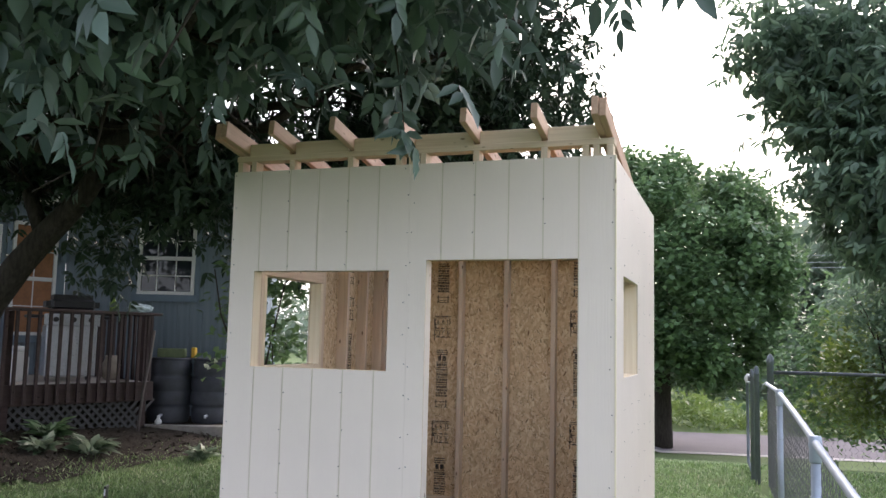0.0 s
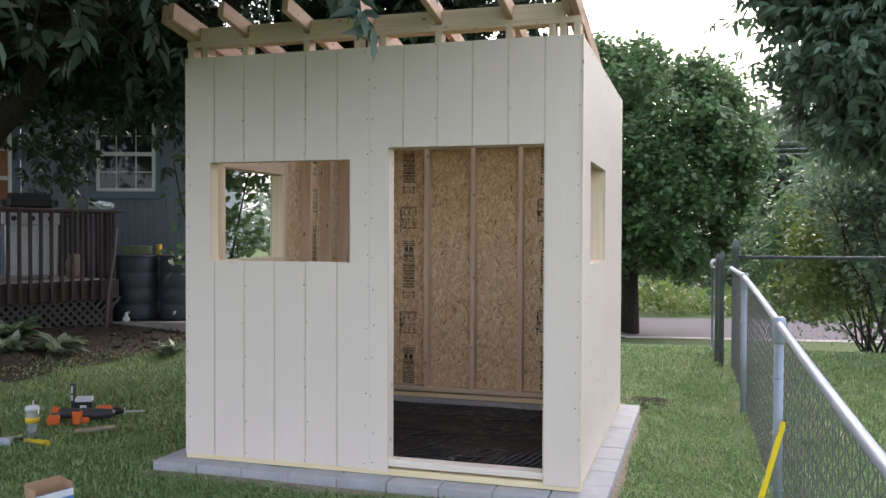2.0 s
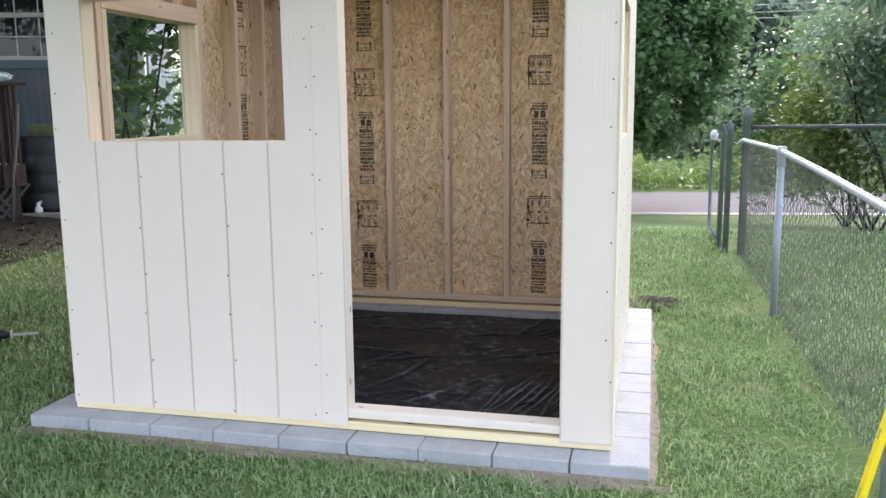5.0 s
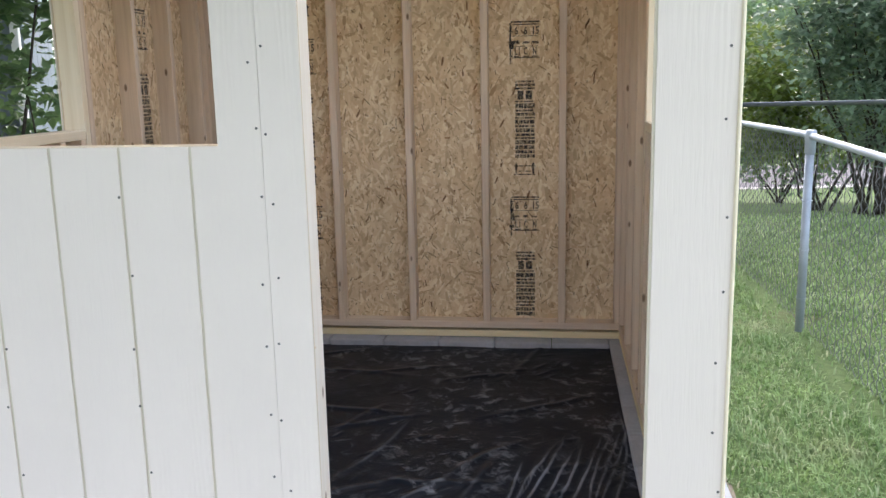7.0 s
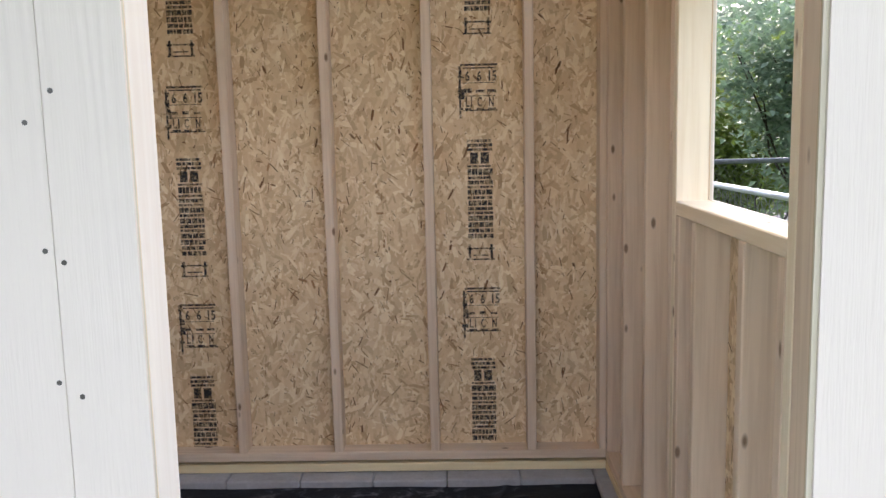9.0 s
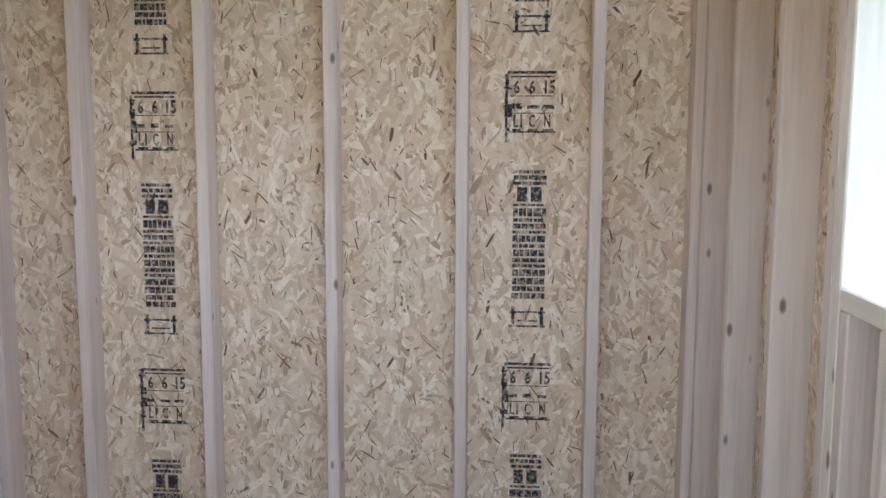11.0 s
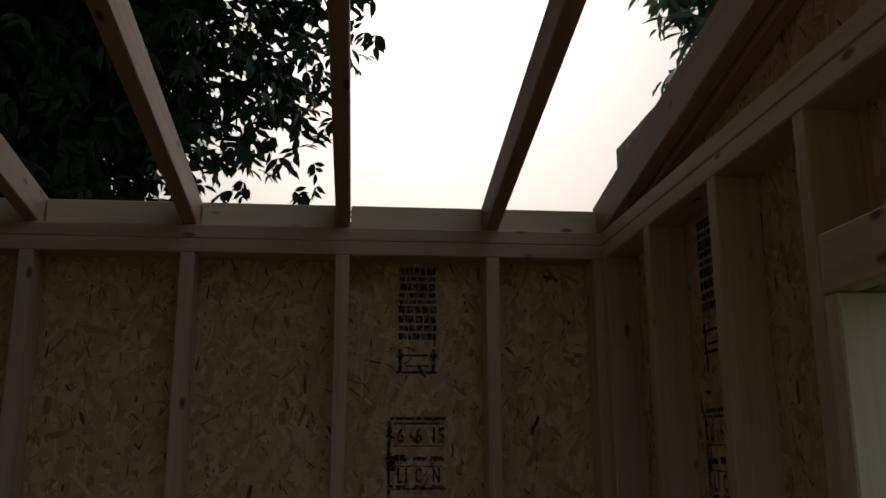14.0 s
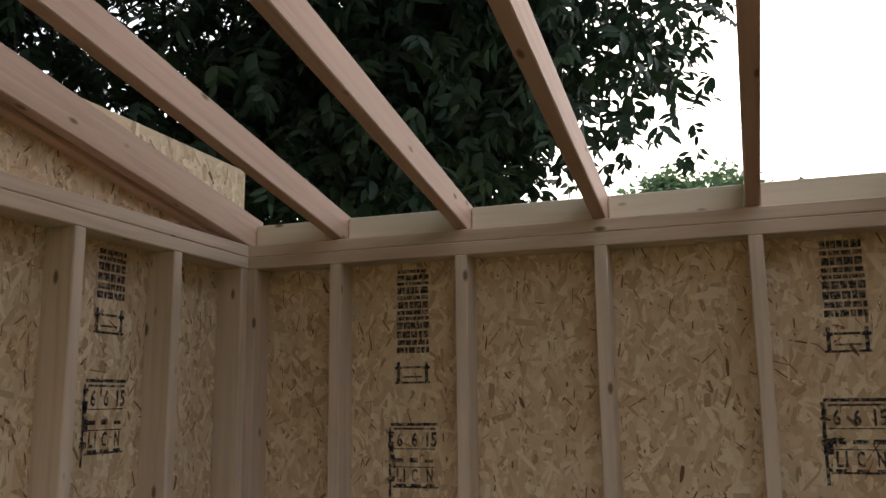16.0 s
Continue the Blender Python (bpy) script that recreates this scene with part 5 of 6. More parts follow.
boards_wall(-7.0, 0.0, -0.3, 3.5, 0.0, 0.15, "shaded blue-grey wall behind the deck", DIR)
part("corner_board", box_bm(-0.14, -0.01, -0.025, -0.004, 0.0, 3.5, 0.003), TRIM_BLUE, house, "dark blue corner board", DIR)
part("roof", (lambda bm: (box(bm, -6.6, -2.5, 0, 4.6, -0.05, 0.05), bm)[1])(bmesh.new()), SHINGLE, house, "grey shingle roof", Matrix.Translation((0, 13.0, 3.42)) @ Matrix.Rotation(radians(11), 4, "X"))
part("roof", (lambda bm: (box(bm, -7.5, 0.6, 0, 3.2, -0.05, 0.05), bm)[1])(bmesh.new()), SHINGLE, house, "grey shingle roof over the deck wall", DIR @ Matrix.Translation((0, -0.5, 3.46)) @ Matrix.Rotation(radians(27), 4, "X"))
part("fascia", box_bm(-6.6, -2.5, 12.96, 13.0, 3.30, 3.44, 0.003), WHITE, house, "white eave board")
part("downspout", box_bm(-2.96, -2.87, 13.40, 13.49, 0.0, 3.3, 0.01), WHITE, house, "white downspout")


def house_window(m, x0, x1, z0, z1, behind, cols=3, label="white double-hung window"):
    win = part("window", (lambda bm: ([box(bm, *b) for b in ((x0, x1, -0.05, -0.004, z0, z0 + 0.05), (x0, x1, -0.05, -0.004, z1 - 0.05, z1), (x0, x0 + 0.05, -0.05, -0.004, z0 + 0.05, z1 - 0.05), (x1 - 0.05, x1, -0.05, -0.004, z0 + 0.05, z1 - 0.05))], bm)[1])(bmesh.new()), WHITE, house, label, m)
    mid = (z0 + z1) / 2
    part("rail", box_bm(x0 + 0.052, x1 - 0.052, -0.047, -0.006, mid - 0.03, mid + 0.03, 0.003), WHITE, win)
    for a, b in ((z0 + 0.052, mid - 0.032), (mid + 0.032, z1 - 0.052)):
        part("pane", box_bm(x0 + 0.052, x1 - 0.052, -0.022, -0.016, a, b), behind, win, "dark pane" if behind is GLASS else "pane with a warm brown blind behind")
        for k in range(1, cols):
            x = x0 + (x1 - x0) * k / cols
            part("muntin", box_bm(x - 0.008, x + 0.008, -0.032, -0.024, a, b), WHITE, win)
        part("muntin", box_bm(x0 + 0.052, x1 - 0.052, -0.040, -0.0325, (a + b) / 2 - 0.008, (a + b) / 2 + 0.008), WHITE, win)
    part("sill", box_bm(x0 - 0.08, x1 + 0.08, -0.06, -0.004, z0 - 0.11, z0 - 0.003, 0.004), TRIM_BLUE, win, "blue board under the window")
    part("casing", box_bm(x0 - 0.08, x0 - 0.004, -0.03, -0.004, z0, z1 + 0.07, 0.003), TRIM_BLUE, win)
    part("casing", box_bm(x1 + 0.004, x1 + 0.08, -0.03, -0.004, z0, z1 + 0.07, 0.003), TRIM_BLUE, win)
    return win


house_window(Matrix.Translation((0, 13.5, 0)), -4.79, -3.90, 1.99, 3.13, GLASS)
house_window(DIR, -0.85, -0.16, 1.31, 3.03, BLIND, 2)
# glass door on the deck
door = part("door", box_bm(-2.05, -1.95, -0.05, -0.004, 0.76, 2.95, 0.004), WHITE, house, "white glass door onto the deck", DIR)
part("frame", box_bm(-1.12, -1.02, -0.05, -0.004, 0.76, 2.95, 0.004), WHITE, door)
part("frame", box_bm(-1.948, -1.122, -0.05, -0.004, 2.85, 2.95, 0.004), WHITE, door)
part("kick_panel", box_bm(-1.948, -1.122, -0.045, -0.004, 0.76, 1.0, 0.004), WHITE, door)
part("pane", box_bm(-1.948, -1.122, -0.025, -0.015, 1.002, 2.848), GLASS, door, "dark pane")
bm = lathe(bmesh.new(), [(0.02, 0.0), (0.06, 0.01), (0.05, 0.18), (0.07, 0.19), (0.01, 0.25)], 8)
part("wall_lantern", bm, TRIM_BLUE, house, "small dark wall lantern", DIR @ Matrix.Translation((-0.07, -0.10, 2.45)))

# deck: local x along its open edge towards the lawn's near side, y inwards to the wall
DECK_M = HOME @ Matrix(((-0.63, -0.776, 0, -4.04), (-0.776, 0.63, 0, 12.05), (0, 0, 1, 0), (0, 0, 0, 1)))
deck = tagged(holder("deck", DECK_M), "raised dark-stained wooden deck with a baluster railing", "deck")
FLOOR, RAIL = 0.72, 1.665
for k in range(16):
    part("deck_board", box_bm(0, 5.2, 0.02 + 0.148 * k, 0.16 + 0.148 * k, FLOOR - 0.035, FLOOR, 0.004), DECK, deck)
part("rim_board", box_bm(-0.04, 5.2, -0.045, 0.0, FLOOR - 0.26, FLOOR - 0.002, 0.004), STAIN, deck, "dark rim board")
part("rim_board", box_bm(-0.045, -0.003, 0.003, 2.4, FLOOR - 0.26, FLOOR - 0.002, 0.004), STAIN, deck, "dark rim board")
rail = part("handrail", box_bm(-0.1, 5.2, -0.09, 0.05, RAIL - 0.04, RAIL, 0.006), STAIN, deck, "dark flat handrail")
part("handrail", box_bm(-0.1, 0.04, 0.053, 2.3, RAIL - 0.04, RAIL, 0.006), STAIN, deck, "dark flat handrail")
baluster = mesh_of("baluster", box_bm(-0.019, 0.019, -0.019, 0.019, FLOOR - 0.24, RAIL - 0.042, 0.004), STAIN)
for k in range(37):
    part("baluster", baluster, None, deck, m=Matrix.Translation((0.10 + 0.138 * k, -0.066, 0)))
for k in range(16):
    part("baluster", baluster, None, deck, m=Matrix.Translation((-0.066, 0.12 + 0.14 * k, 0)))
for x in (0.03, 1.9, 3.8):
    part("post", box_bm(x, x + 0.085, 0.002, 0.087, -0.2, RAIL - 0.042, 0.005), STAIN, deck, "square deck post")
lattice = tagged(holder("lattice_skirt", DECK_M), "grey diagonal lattice under the deck edge", "lattice")
GREY_WOOD = plain("grey_lattice", (0.075, 0.075, 0.075), 0.8, spread=0.2)
slat = mesh_of("slat", box_bm(-0.36, 0.36, -0.004, 0.004, -0.018, 0.018), GREY_WOOD)
for k in range(42):
    for lean in (1, -1):
        part("slat", slat, None, lattice, m=Matrix.Translation((0.15 + 0.12 * k, 0.02 + 0.005 * lean, 0.22)) @ Matrix.Rotation(lean * radians(45), 4, "Y"))
# near-black sheet that closes off the space behind the lattice
UNDER = plain("dark_backing", (0.03, 0.026, 0.022), 0.95)
part("backing", box_bm(0.0, 5.2, 0.20, 0.24, -0.2, FLOOR - 0.05), UNDER, deck, "dark sheet behind the lattice under the deck")

# things on the deck
BLACK = plain("black_enamel", (0.02, 0.02, 0.022), 0.35, spread=0.2)
STEEL = plain("brushed_steel", (0.55, 0.57, 0.62), 0.35, 0.8, spread=0.1)


def at_deck(x, y, z=FLOOR, turn=0.0):
    return DECK_M @ Matrix.Translation((x, y, z)) @ Matrix.Rotation(turn, 4, "Z")


grill = tagged(holder("gas_grill", at_deck(0.80, 0.75, turn=radians(20))), "silver gas grill with a black hood on the deck", "grill")
part("cabinet", box_bm(-0.32, 0.32, -0.25, 0.25, 0.06, 0.74, 0.012), STEEL, grill, "grey steel cabinet")
bm = box_bm(-0.34, 0.34, -0.27, 0.25, 0.90, 1.16, 0.09, 3)
part("hood", bm, BLACK, grill, "rounded black hood")
panel_ob = part("control_panel", box_bm(-0.36, 0.36, -0.31, -0.255, 0.74, 0.895, 0.01), STEEL, grill, "pale control panel")
for x in (-0.22, 0.0, 0.22):
    bm = tube(bmesh.new(), [(x, -0.312, 0.82), (x, -0.345, 0.82)], 0.035, 12)
    part("knob", bm, BLACK, panel_ob, "black knob")
for x in (-0.56, 0.36):
    part("side_shelf", box_bm(x, x + 0.20, -0.24, 0.22, 0.84, 0.88, 0.01), BLACK, grill)
for x in (-0.26, 0.26):
    bm = tube(bmesh.new(), [(x - 0.02, 0, 0.05), (x + 0.02, 0, 0.05)], 0.05, 14)
    part("wheel", bm, BLACK, grill)
tank = tagged(holder("propane_tank", at_deck(1.50, 0.75)), "white propane gas cylinder on the deck", "gas cylinder")
part("cylinder", lathe(bmesh.new(), [(0.10, 0.0), (0.115, 0.01), (0.115, 0.05), (0.155, 0.09), (0.158, 0.30), (0.13, 0.37), (0.06, 0.41)], 20), WHITE, tank)
part("collar", lathe(bmesh.new(), [(0.10, 0.38), (0.10, 0.46), (0.085, 0.46), (0.085, 0.39)], 16), WHITE, tank, "white guard collar")
part("valve", lathe(bmesh.new(), [(0.02, 0.40), (0.02, 0.45), (0.035, 0.45), (0.035, 0.47), (0.01, 0.48)], 10), STEEL, tank)
crock = part("crock", lathe(bmesh.new(), [(0.09, 0.0), (0.12, 0.04), (0.125, 0.22), (0.09, 0.30), (0.10, 0.34), (0.085, 0.34), (0.07, 0.28)], 18), plain("tan_stoneware", (0.40, 0.34, 0.27), 0.5), m=at_deck(0.22, 0.62))
tagged(crock, "tan stoneware jar on the deck", "jar")
bottle = tagged(holder("green_bottle", at_deck(0.62, -0.02, RAIL)), "small green bottle on the handrail", "bottle")
part("body", lathe(bmesh.new(), [(0.04, 0.0), (0.045, 0.02), (0.045, 0.12), (0.02, 0.17), (0.02, 0.19)], 14), plain("green_plastic", (0.16, 0.25, 0.04), 0.3), bottle)
part("cap", lathe(bmesh.new(), [(0.024, 0.19), (0.024, 0.215), (0.02, 0.22)], 12), BLACK, bottle)
CRUMPLE = plain("clear_wrap", (0.42, 0.52, 0.56), 0.25, spread=0.4, scale=20)
bm = bmesh.new()
bmesh.ops.create_icosphere(bm, subdivisions=3, radius=1)
for v in bm.verts:
    k = 1 + 0.4 * noise.noise(v.co * 3.1)
    v.co = Vector((v.co.x * 0.19 * k, v.co.y * 0.06 * k, 0.055 + v.co.z * 0.06 * k))
tagged(part("crumpled_bag", bm, CRUMPLE, m=at_deck(0.22, -0.02, RAIL)), "crumpled blue-clear plastic bag on the handrail", "bag")
pole = part("leaning_pole", tube(bmesh.new(), [(0.30, -0.26, 0.03), (0.21, -0.20, 0.6), (0.10, -0.15, 1.05), (0.04, -0.12, 1.42)], 0.02, 8), plain("grey_hose", (0.13, 0.11, 0.10), 0.7), m=DECK_M)
tagged(pole, "grey bent pole leaning on the deck corner", "pole")

# barrels, kerb and plants by the wall
BARREL = plain("dark_barrel", (0.055, 0.06, 0.075), 0.55, spread=0.25)


def barrel(r, d, z):
    ob = tagged(holder("rain_barrel", HOME @ Matrix.Translation((r, d, z))), "dark ribbed plastic rain barrel beside the deck", "barrel", "rain barrels")
    prof = [(0.27, 0.0), (0.285, 0.02)]
    for k in range(4):
        h = 0.04 + 0.21 * k
        w = (0.298, 0.322, 0.322, 0.298)[k]
        prof += [(w - 0.012, h), (w, h + 0.03), (w + 0.004, h + 0.16), (w - 0.014, h + 0.19)]
    prof += [(0.29, 0.88), (0.28, 0.90), (0.255, 0.90), (0.25, 0.86)]
    part("body", lathe(bmesh.new(), prof, 28), BARREL, ob)
    part("rim", lathe(bmesh.new(), [(0.282, 0.885), (0.30, 0.89), (0.30, 0.915), (0.282, 0.92), (0.262, 0.915), (0.262, 0.905)], 28), BARREL, ob)
    bm = tube(bmesh.new(), [(0, -0.31, 0.12), (0, -0.38, 0.12), (0, -0.39, 0.09)], 0.02, 10)
    part("spigot", bm, STEEL, ob, "pale spigot")
    return ob


KERB_Z = 0.12
barrel(-3.93, 12.62, KERB_Z)
barrel(-3.30, 12.66, KERB_Z)
for r, w, h, col, lab, nm in ((-3.92, 0.40, 0.13, (0.20, 0.25, 0.12), "olive green tray lying on a barrel", "tray"), (-3.60, 0.06, 0.15, (0.75, 0.45, 0.05), "small orange block standing on a barrel", "block")):
    bm = box_bm(-w / 2, w / 2, -0.06, 0.06, 0, h, 0.01)
    tagged(part(nm, bm, plain(nm + "_paint", col, 0.6), m=HOME @ Matrix.Translation((r, 12.62, KERB_Z + 0.921))), lab, nm)
kerb_stone = part("garden_kerb", box_bm(-4.27, -2.3, 12.12, 12.26, -0.1, KERB_Z, 0.01), plain("pale_timber", (0.33, 0.30, 0.27), 0.85, bump=0.3), m=HOME)
tagged(kerb_stone, "pale landscape timber edging the barrel bed", "edging", kind="structure")
part("barrel_pad", box_bm(-4.27, -2.3, 12.262, 13.4, -0.1, KERB_Z - 0.002), MULCH, m=HOME)
tagged(bpy.data.objects["barrel_pad"], "dark earth behind the timber edging", "soil", kind="structure")
bm = lathe(bmesh.new(), [(0.03, 0.0), (0.05, 0.015), (0.05, 0.05), (0.02, 0.09), (0.025, 0.11), (0.01, 0.13)], 12)
tagged(part("white_ornament", bm, WHITE, m=HOME @ Matrix.Translation((-3.93, 12.19, KERB_Z))), "small white ornament on the timber edging", "ornament")

# broad leaves that arch over
HOSTA_BLADE = np.array([(0, 0, 0), (0.10, 0.045, 0.012), (0.19, 0.05, -0.02), (0.15, 0, -0.012), (0.10, -0.045, 0.012), (0.19, -0.05, -0.02), (0.27, 0, -0.11)])
HOSTA = leaf_material("hosta_leaf", (0.08, 0.14, 0.07), (0.38, 0.45, 0.32), 0.2)
for k, (r, d, size, mat) in enumerate(((-3.95, 9.95, 1.0, HOSTA), (-4.45, 9.75, 0.8, HOSTA), (-2.78, 10.3, 0.7, HOSTA), (-5.0, 9.6, 0.9, MAPLE_LEAF), (-5.5, 9.7, 0.9, HOSTA), (-4.7, 10.5, 1.1, MAPLE_LEAF))):
    p = HOME @ Vector((r, d, 0))
    nr = np.random.default_rng(60 + k)
    n = 64
    head = nr.uniform(0, 6.283, n)
    where = np.stack([0.05 * np.cos(head), 0.05 * np.sin(head), nr.uniform(0.0, 0.06, n)], 1)
    co, f = sow((HOSTA_BLADE, BLADE_FACES), where, head, nr.uniform(0.35, 1.2, n), nr.uniform(0.45, 1.1, n) * size, nr)
    ob = tagged(holder("hosta", Matrix.Translation((p.x, p.y, land(p.x, p.y) + 0.01))), "low clump of broad pale-edged leaves in the bed", "plant", "bed plants")
    tagged(part("leaves", array_mesh("leaves", co, f, mat), None, ob), kind="stuff")

# ---- things on the lawn ----
CARD = plain("brown_cardboard", (0.42, 0.27, 0.16), 0.8, spread=0.12)
CARD_BLUE = plain("blue_print", (0.06, 0.22, 0.55), 0.5, spread=0.12)
CARD_WHITE = plain("white_print", (0.72, 0.74, 0.78), 0.5, spread=0.06)
carton = tagged(holder("cardboard_box", Matrix.Translation((-0.165, -0.975, GROUND + 0.012)) @ Matrix.Rotation(radians(64), 4, "Z") @ Matrix.Rotation(radians(-3), 4, "Y")), "open blue and white cardboard box lying on the grass", "box")
part("base", box_bm(-0.095, 0.095, -0.07, 0.07, 0.0, 0.004), CARD, carton)
for x in (-0.095, 0.092):
    part("side", box_bm(x, x + 0.003, -0.067, 0.067, 0.004, 0.155), CARD, carton, "brown inside of the carton")
part("back", box_bm(-0.095, 0.095, 0.067, 0.07, 0.004, 0.165), CARD, carton)
front = part("front", box_bm(-0.095, 0.095, -0.07, -0.067, 0.004, 0.125), CARD_BLUE, carton, "blue printed front")
part("band", box_bm(-0.094, 0.094, -0.0735, -0.0702, 0.088, 0.124), CARD_WHITE, front, "white printed band")
for x, w, z, h in ((-0.07, 0.03, 0.058, 0.03), (-0.02, 0.028, 0.022, 0.032), (0.02, 0.026, 0.022, 0.032), (0.062, 0.026, 0.028, 0.03)):
    part("print", box_bm(x - w / 2, x + w / 2, -0.0745, -0.0736 if z > 0.05 else -0.0702, z, z + h), CARD_WHITE, front)

tumbler = tagged(holder("clear_tumbler", Matrix.Translation((-1.47, 0.335, GROUND + 0.01))), "clear plastic tumbler with a straw on the grass", "cup")
s = Nodes("clear_plastic", 0.12)
s.bsdf.inputs["Transmission Weight"].default_value = 0.75
s.colour((0.80, 0.84, 0.86))
CLEAR = s.mat
part("cup", lathe(bmesh.new(), [(0.036, 0.0), (0.04, 0.01), (0.034, 0.09), (0.044, 0.11), (0.046, 0.20), (0.042, 0.20), (0.04, 0.112), (0.03, 0.09), (0.034, 0.012)], 20), CLEAR, tumbler, "clear waisted cup")
part("lid", lathe(bmesh.new(), [(0.048, 0.195), (0.05, 0.21), (0.044, 0.225), (0.01, 0.228)], 20), CARD_WHITE, tumbler, "pale lid")
part("straw", tube(bmesh.new(), [(0.005, 0, 0.1), (0.008, 0, 0.265)], 0.004, 8), CARD_WHITE, tumbler)
YEL = plain("yellow_plastic", (0.80, 0.55, 0.02), 0.4, spread=0.08)
part("band", lathe(bmesh.new(), [(0.0462, 0.112), (0.0475, 0.112), (0.0475, 0.148), (0.0462, 0.148)], 20), YEL, tumbler, "yellow printed band")

ORANGE = plain("orange_plastic", (0.78, 0.16, 0.03), 0.4, spread=0.1)
GREY_TOOL = plain("charcoal_plastic", (0.045, 0.05, 0.055), 0.5, spread=0.2)
drill = tagged(holder("cordless_drill", Matrix.Translation((-1.63, 0.86, GROUND + 0.01)) @ Matrix.Rotation(radians(38), 4, "Z")), "orange and charcoal cordless drill lying on the grass", "power tool")
part("body", tube(bmesh.new(), [(-0.10, 0, 0.055), (-0.09, 0, 0.055), (-0.02, 0, 0.058), (0.05, 0, 0.055), (0.08, 0, 0.05)], [0.022, 0.036, 0.042, 0.038, 0.026], 14), GREY_TOOL, drill, "charcoal body")
part("chuck", tube(bmesh.new(), [(0.082, 0, 0.05), (0.12, 0, 0.048), (0.14, 0, 0.047)], [0.022, 0.02, 0.008], 12), BLACK, drill)
part("shell", box_bm(-0.105, -0.045, -0.035, 0.035, 0.062, 0.115, 0.014, 2), ORANGE, drill, "orange housing over the motor")
part("grip", tube(bmesh.new(), [(-0.06, -0.02, 0.045), (-0.075, -0.07, 0.042), (-0.08, -0.12, 0.04)], [0.024, 0.020, 0.022], 10), GREY_TOOL, drill, "charcoal rubber grip")
part("battery", box_bm(-0.125, -0.035, -0.175, -0.122, 0.004, 0.075, 0.008, 2), ORANGE, drill, "orange battery foot")
pack = tagged(holder("battery_pack", Matrix.Translation((-1.475, 0.80, GROUND + 0.008)) @ Matrix.Rotation(radians(30), 4, "Z")), "orange tool battery standing on end in the grass", "battery")
bm = box_bm(-0.034, 0.034, -0.028, 0.028, 0.0, 0.098, 0.006, 2)
for v in bm.verts:
    v.co.x *= 0.82 + 0.24 * v.co.z / 0.098
part("case", bm, ORANGE, pack)
part("contact_block", box_bm(-0.022, 0.022, -0.018, 0.018, 0.0985, 0.116, 0.003), GREY_TOOL, pack, "charcoal contact block")
bulb = tagged(part("orange_cap", lathe(bmesh.new(), [(0.022, 0.0), (0.029, 0.012), (0.029, 0.038), (0.02, 0.048)], 14), ORANGE, m=Matrix.Translation((-1.425, 0.825, GROUND + 0.01))), "small round orange cap on the grass", "cap")
saw = tagged(holder("reciprocating_saw", Matrix.Translation((-1.42, 0.99, GROUND + 0.01)) @ Matrix.Rotation(radians(30), 4, "Z")), "orange and charcoal saw with a thin blade on the grass", "power tool")
part("body", tube(bmesh.new(), [(-0.13, -0.03, 0.045), (-0.12, -0.03, 0.045), (-0.02, -0.03, 0.048), (0.08, -0.02, 0.045), (0.10, -0.01, 0.042)], [0.02, 0.040, 0.043, 0.036, 0.028], 14), GREY_TOOL, saw, "charcoal body")
part("cover", box_bm(-0.04, 0.09, 0.02, 0.085, 0.04, 0.095, 0.016, 2), ORANGE, saw, "orange cover")
part("handle", tube(bmesh.new(), [(-0.12, 0.0, 0.05), (-0.17, 0.03, 0.06), (-0.15, 0.07, 0.06), (-0.05, 0.06, 0.06)], [0.018, 0.02, 0.02, 0.018], 10), GREY_TOOL, saw, "charcoal looped handle")
part("nose", tube(bmesh.new(), [(0.09, 0.02, 0.05), (0.13, 0.03, 0.052), (0.17, 0.03, 0.05)], [0.034, 0.03, 0.018], 12), BLACK, saw, "black rubber nose")
part("shoe", box_bm(0.172, 0.178, 0.005, 0.055, 0.02, 0.075, 0.002), STEEL, saw, "steel shoe")
part("blade", box_bm(0.18, 0.33, 0.029, 0.031, 0.038, 0.053), STEEL, saw, "thin steel blade")
screw_box = tagged(holder("screw_box", Matrix.Translation((-1.735, 1.19, GROUND + 0.01)) @ Matrix.Rotation(radians(27), 4, "Z")), "black and white screw box, lid open, by the tools", "box")
part("tray", box_bm(-0.07, 0.07, -0.05, 0.05, 0.0, 0.085, 0.003), BLACK, screw_box)
part("inner_box", box_bm(-0.060, 0.066, -0.046, 0.046, 0.0855, 0.120, 0.003), CARD_WHITE, screw_box, "white inner carton")
part("label_face", box_bm(-0.02, 0.03, -0.054, -0.0505, 0.02, 0.06), CARD_WHITE, screw_box, "white label")
lid = part("lid", box_bm(-0.088, -0.072, -0.05, 0.05, 0.03, 0.235, 0.002), BLACK, screw_box, "open black lid standing up")
for z0, z1 in ((0.10, 0.145), (0.16, 0.215)):
    part("print", box_bm(-0.086, -0.074, -0.0535, -0.0505, z0, z1), CARD_WHITE, lid)
nail_box = tagged(holder("nail_box", Matrix.Translation((-1.60, 0.115, GROUND + 0.01)) @ Matrix.Rotation(radians(50), 4, "Z")), "black carton of nails with torn brown flaps", "box")
part("carton", box_bm(-0.045, 0.045, -0.035, 0.035, 0.0, 0.12, 0.002), BLACK, nail_box)
part("flap", box_bm(-0.045, 0.045, -0.034, -0.031, 0.122, 0.165), CARD, nail_box, "torn brown flap")
part("flap", box_bm(-0.045, -0.042, -0.028, 0.034, 0.122, 0.175), CARD, nail_box, "torn brown flap")
part("label_face", box_bm(-0.03, 0.03, -0.0385, -0.0355, 0.03, 0.09), CARD_WHITE, nail_box)
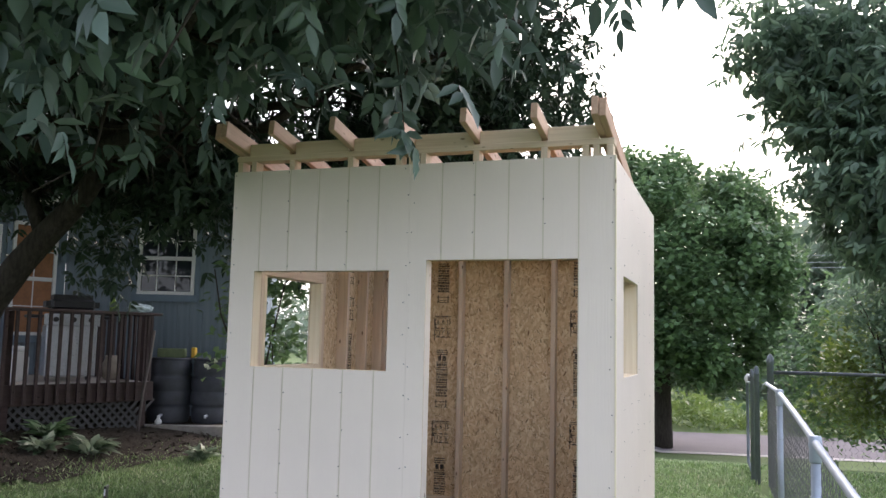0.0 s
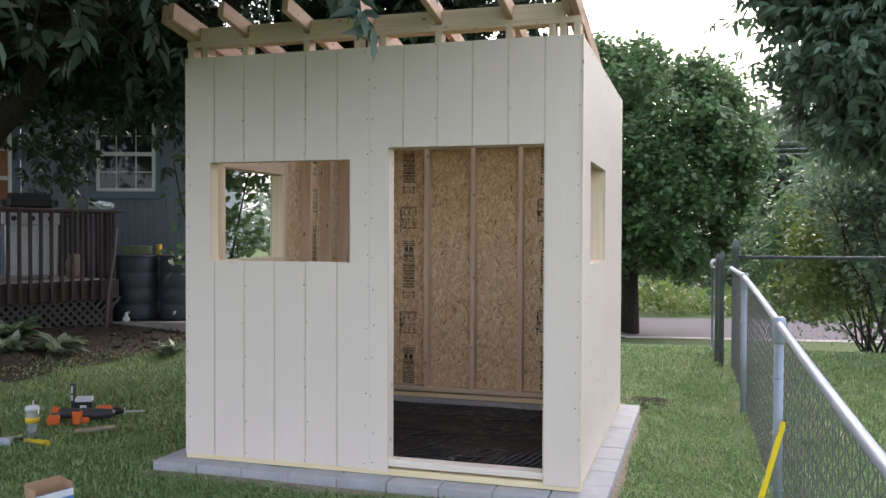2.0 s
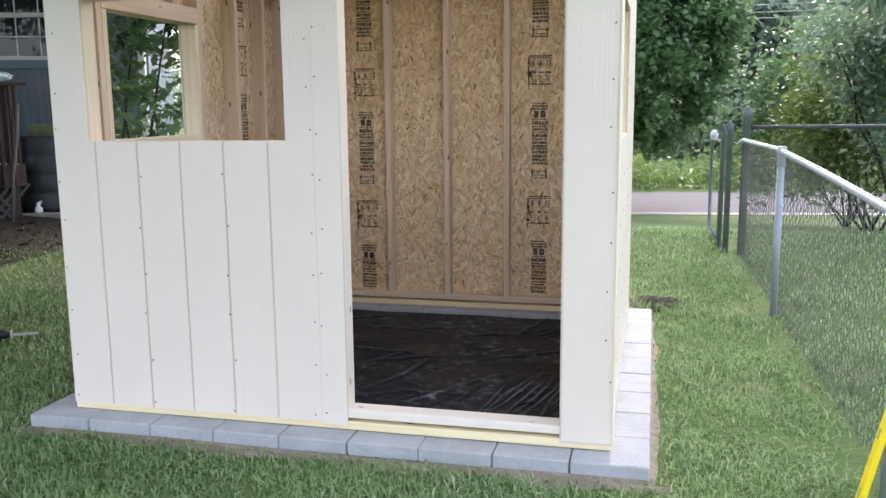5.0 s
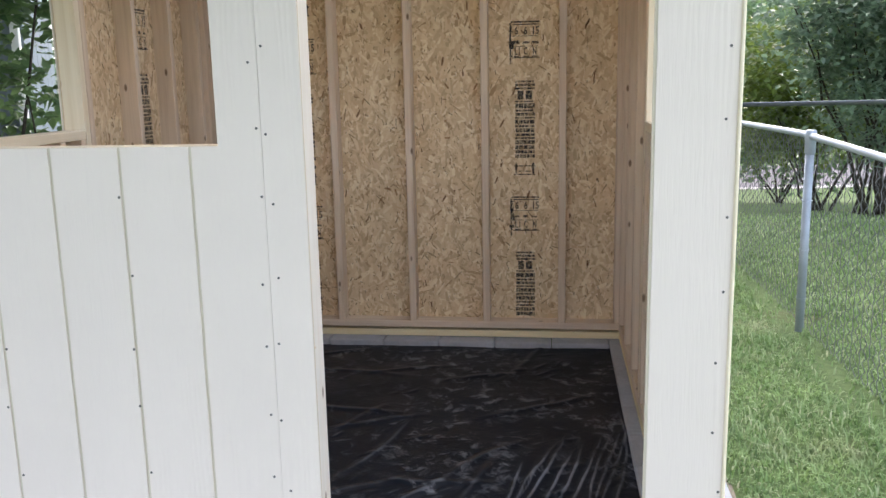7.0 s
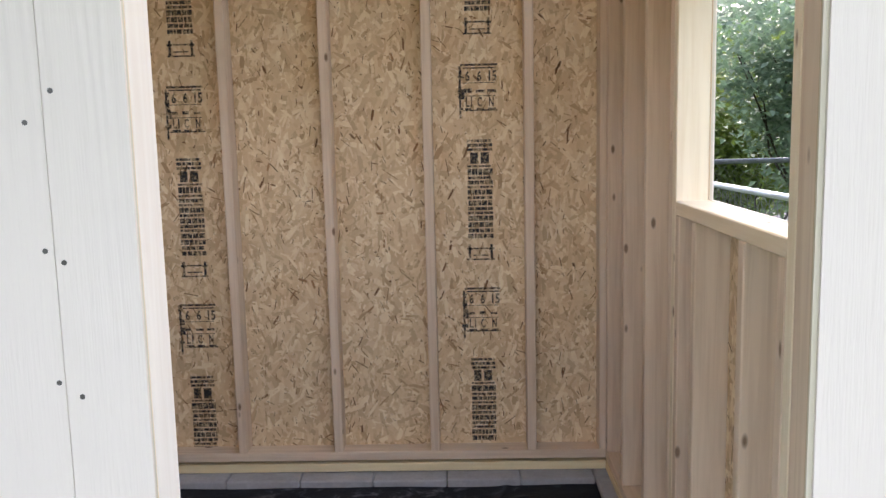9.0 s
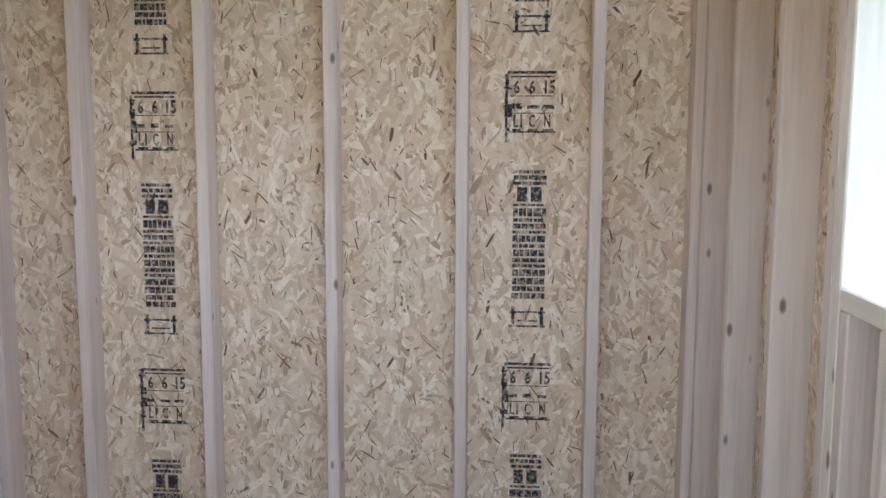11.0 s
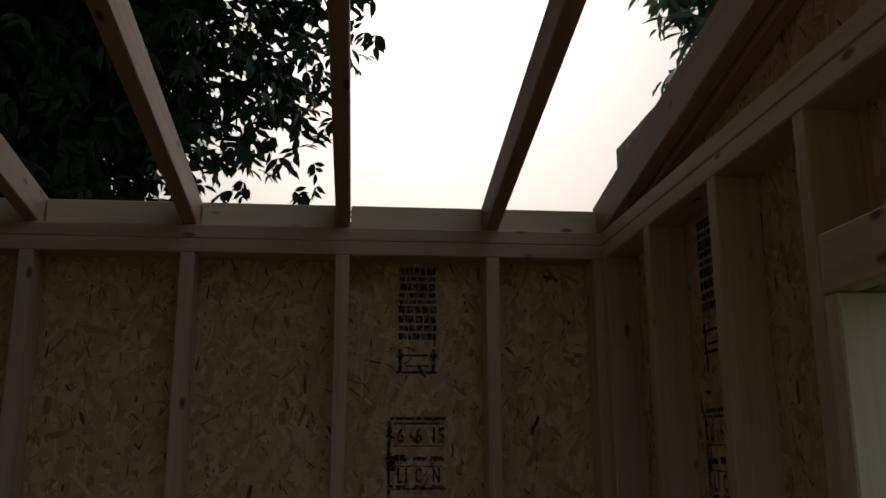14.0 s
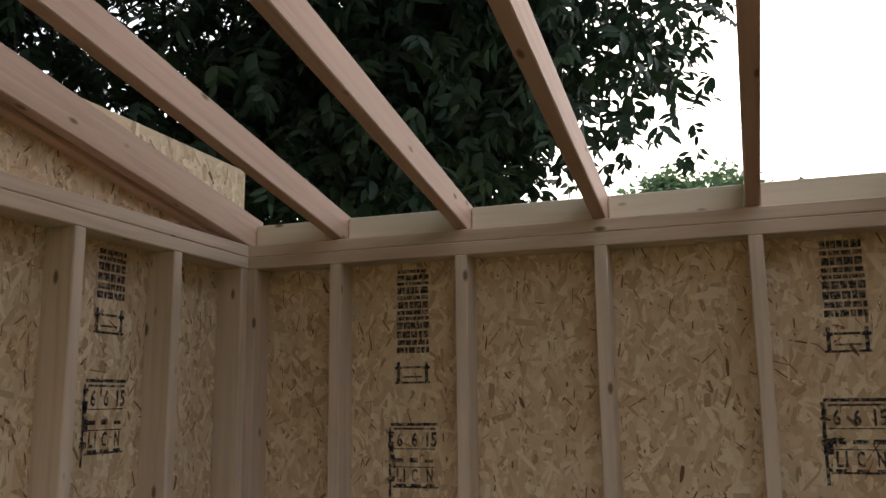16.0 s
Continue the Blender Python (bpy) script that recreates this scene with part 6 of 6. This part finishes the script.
tin = tagged(part("white_packet", box_bm(-0.06, 0.06, -0.04, 0.04, 0.0, 0.05, 0.004), plain("grey_packet", (0.48, 0.52, 0.58), 0.4), m=Matrix.Translation((-1.50, 0.085, GROUND + 0.012)) @ Matrix.Rotation(radians(30), 4, "Z")), "small pale grey packet lying on the grass", "packet")
hammer = tagged(holder("hammer", Matrix.Translation((-1.43, 0.20, GROUND + 0.03)) @ Matrix.Rotation(radians(-7), 4, "Z")), "hammer with a yellow handle lying on the grass", "hammer")
part("handle", tube(bmesh.new(), [(0.02, 0, 0), (0.10, 0, 0), (0.16, 0, 0), (0.24, 0, 0)], [0.012, 0.012, 0.019, 0.020], 10), YEL, hammer, "yellow rubber handle")
part("shaft", tube(bmesh.new(), [(-0.08, 0, 0), (0.018, 0, 0)], 0.011, 10), BLACK, hammer)
part("head", tube(bmesh.new(), [(-0.09, -0.06, 0), (-0.09, -0.03, 0), (-0.09, 0.02, 0), (-0.09, 0.07, 0.01)], [0.017, 0.014, 0.015, 0.006], 10), STEEL, hammer, "steel head")
scrap = part("wood_scrap", box_bm(-0.14, 0.14, -0.035, 0.035, 0.0, 0.018, 0.003), plain("grey_scrap", (0.30, 0.25, 0.19), 0.8), m=Matrix.Translation((-1.17, 0.62, GROUND + 0.02)) @ Matrix.Rotation(radians(52), 4, "Z"))
tagged(scrap, "short grey wood offcut on the grass", "offcut")
tape = tagged(holder("hand_saw", Matrix.Translation((-1.68, -0.21, GROUND + 0.03)) @ Matrix.Rotation(radians(25), 4, "Z")), "pale hand saw blade with a yellow and black handle", "saw")
part("blade", box_bm(-0.30, 0.06, -0.001, 0.001, -0.02, 0.06), CARD_WHITE, tape, "pale blade cover")
part("handle", box_bm(0.061, 0.13, -0.012, 0.012, -0.02, 0.06, 0.01), GREY_TOOL, tape)
part("grip", box_bm(0.131, 0.19, -0.014, 0.014, -0.02, 0.07, 0.012), YEL, tape, "yellow grip")

# the yellow level leaning on the fence post
foot, top = Vector((3.295, -0.215, GROUND + 0.01)), Vector((3.452, -0.112, 0.455))
x = (top - foot).normalized()
z = (Vector((0, -1, 0)) - x * x.dot(Vector((0, -1, 0)))).normalized()
m = Matrix((x, z.cross(x), z)).transposed().to_4x4()
m.translation = foot
level = tagged(holder("spirit_level", m), "yellow spirit level leaning on a fence post", "spirit level")
L = (top - foot).length
LEVEL = plain("level_yellow", (0.86, 0.66, 0.0), 0.35, spread=0.05)
part("bar", box_bm(0.006, L - 0.006, -0.011, 0.011, -0.024, 0.024, 0.002), LEVEL, level)
for a, b in ((0.0, 0.0055), (L - 0.0055, L)):
    part("end_cap", box_bm(a, b, -0.012, 0.012, -0.025, 0.025, 0.001), BLACK, level)
for q in (0.12, 0.5, 0.88):
    part("vial", box_bm(L * q - 0.02, L * q + 0.02, -0.0125, 0.0125, -0.012, 0.012, 0.003), plain("vial_plastic", (0.45, 0.40, 0.10), 0.2), level)
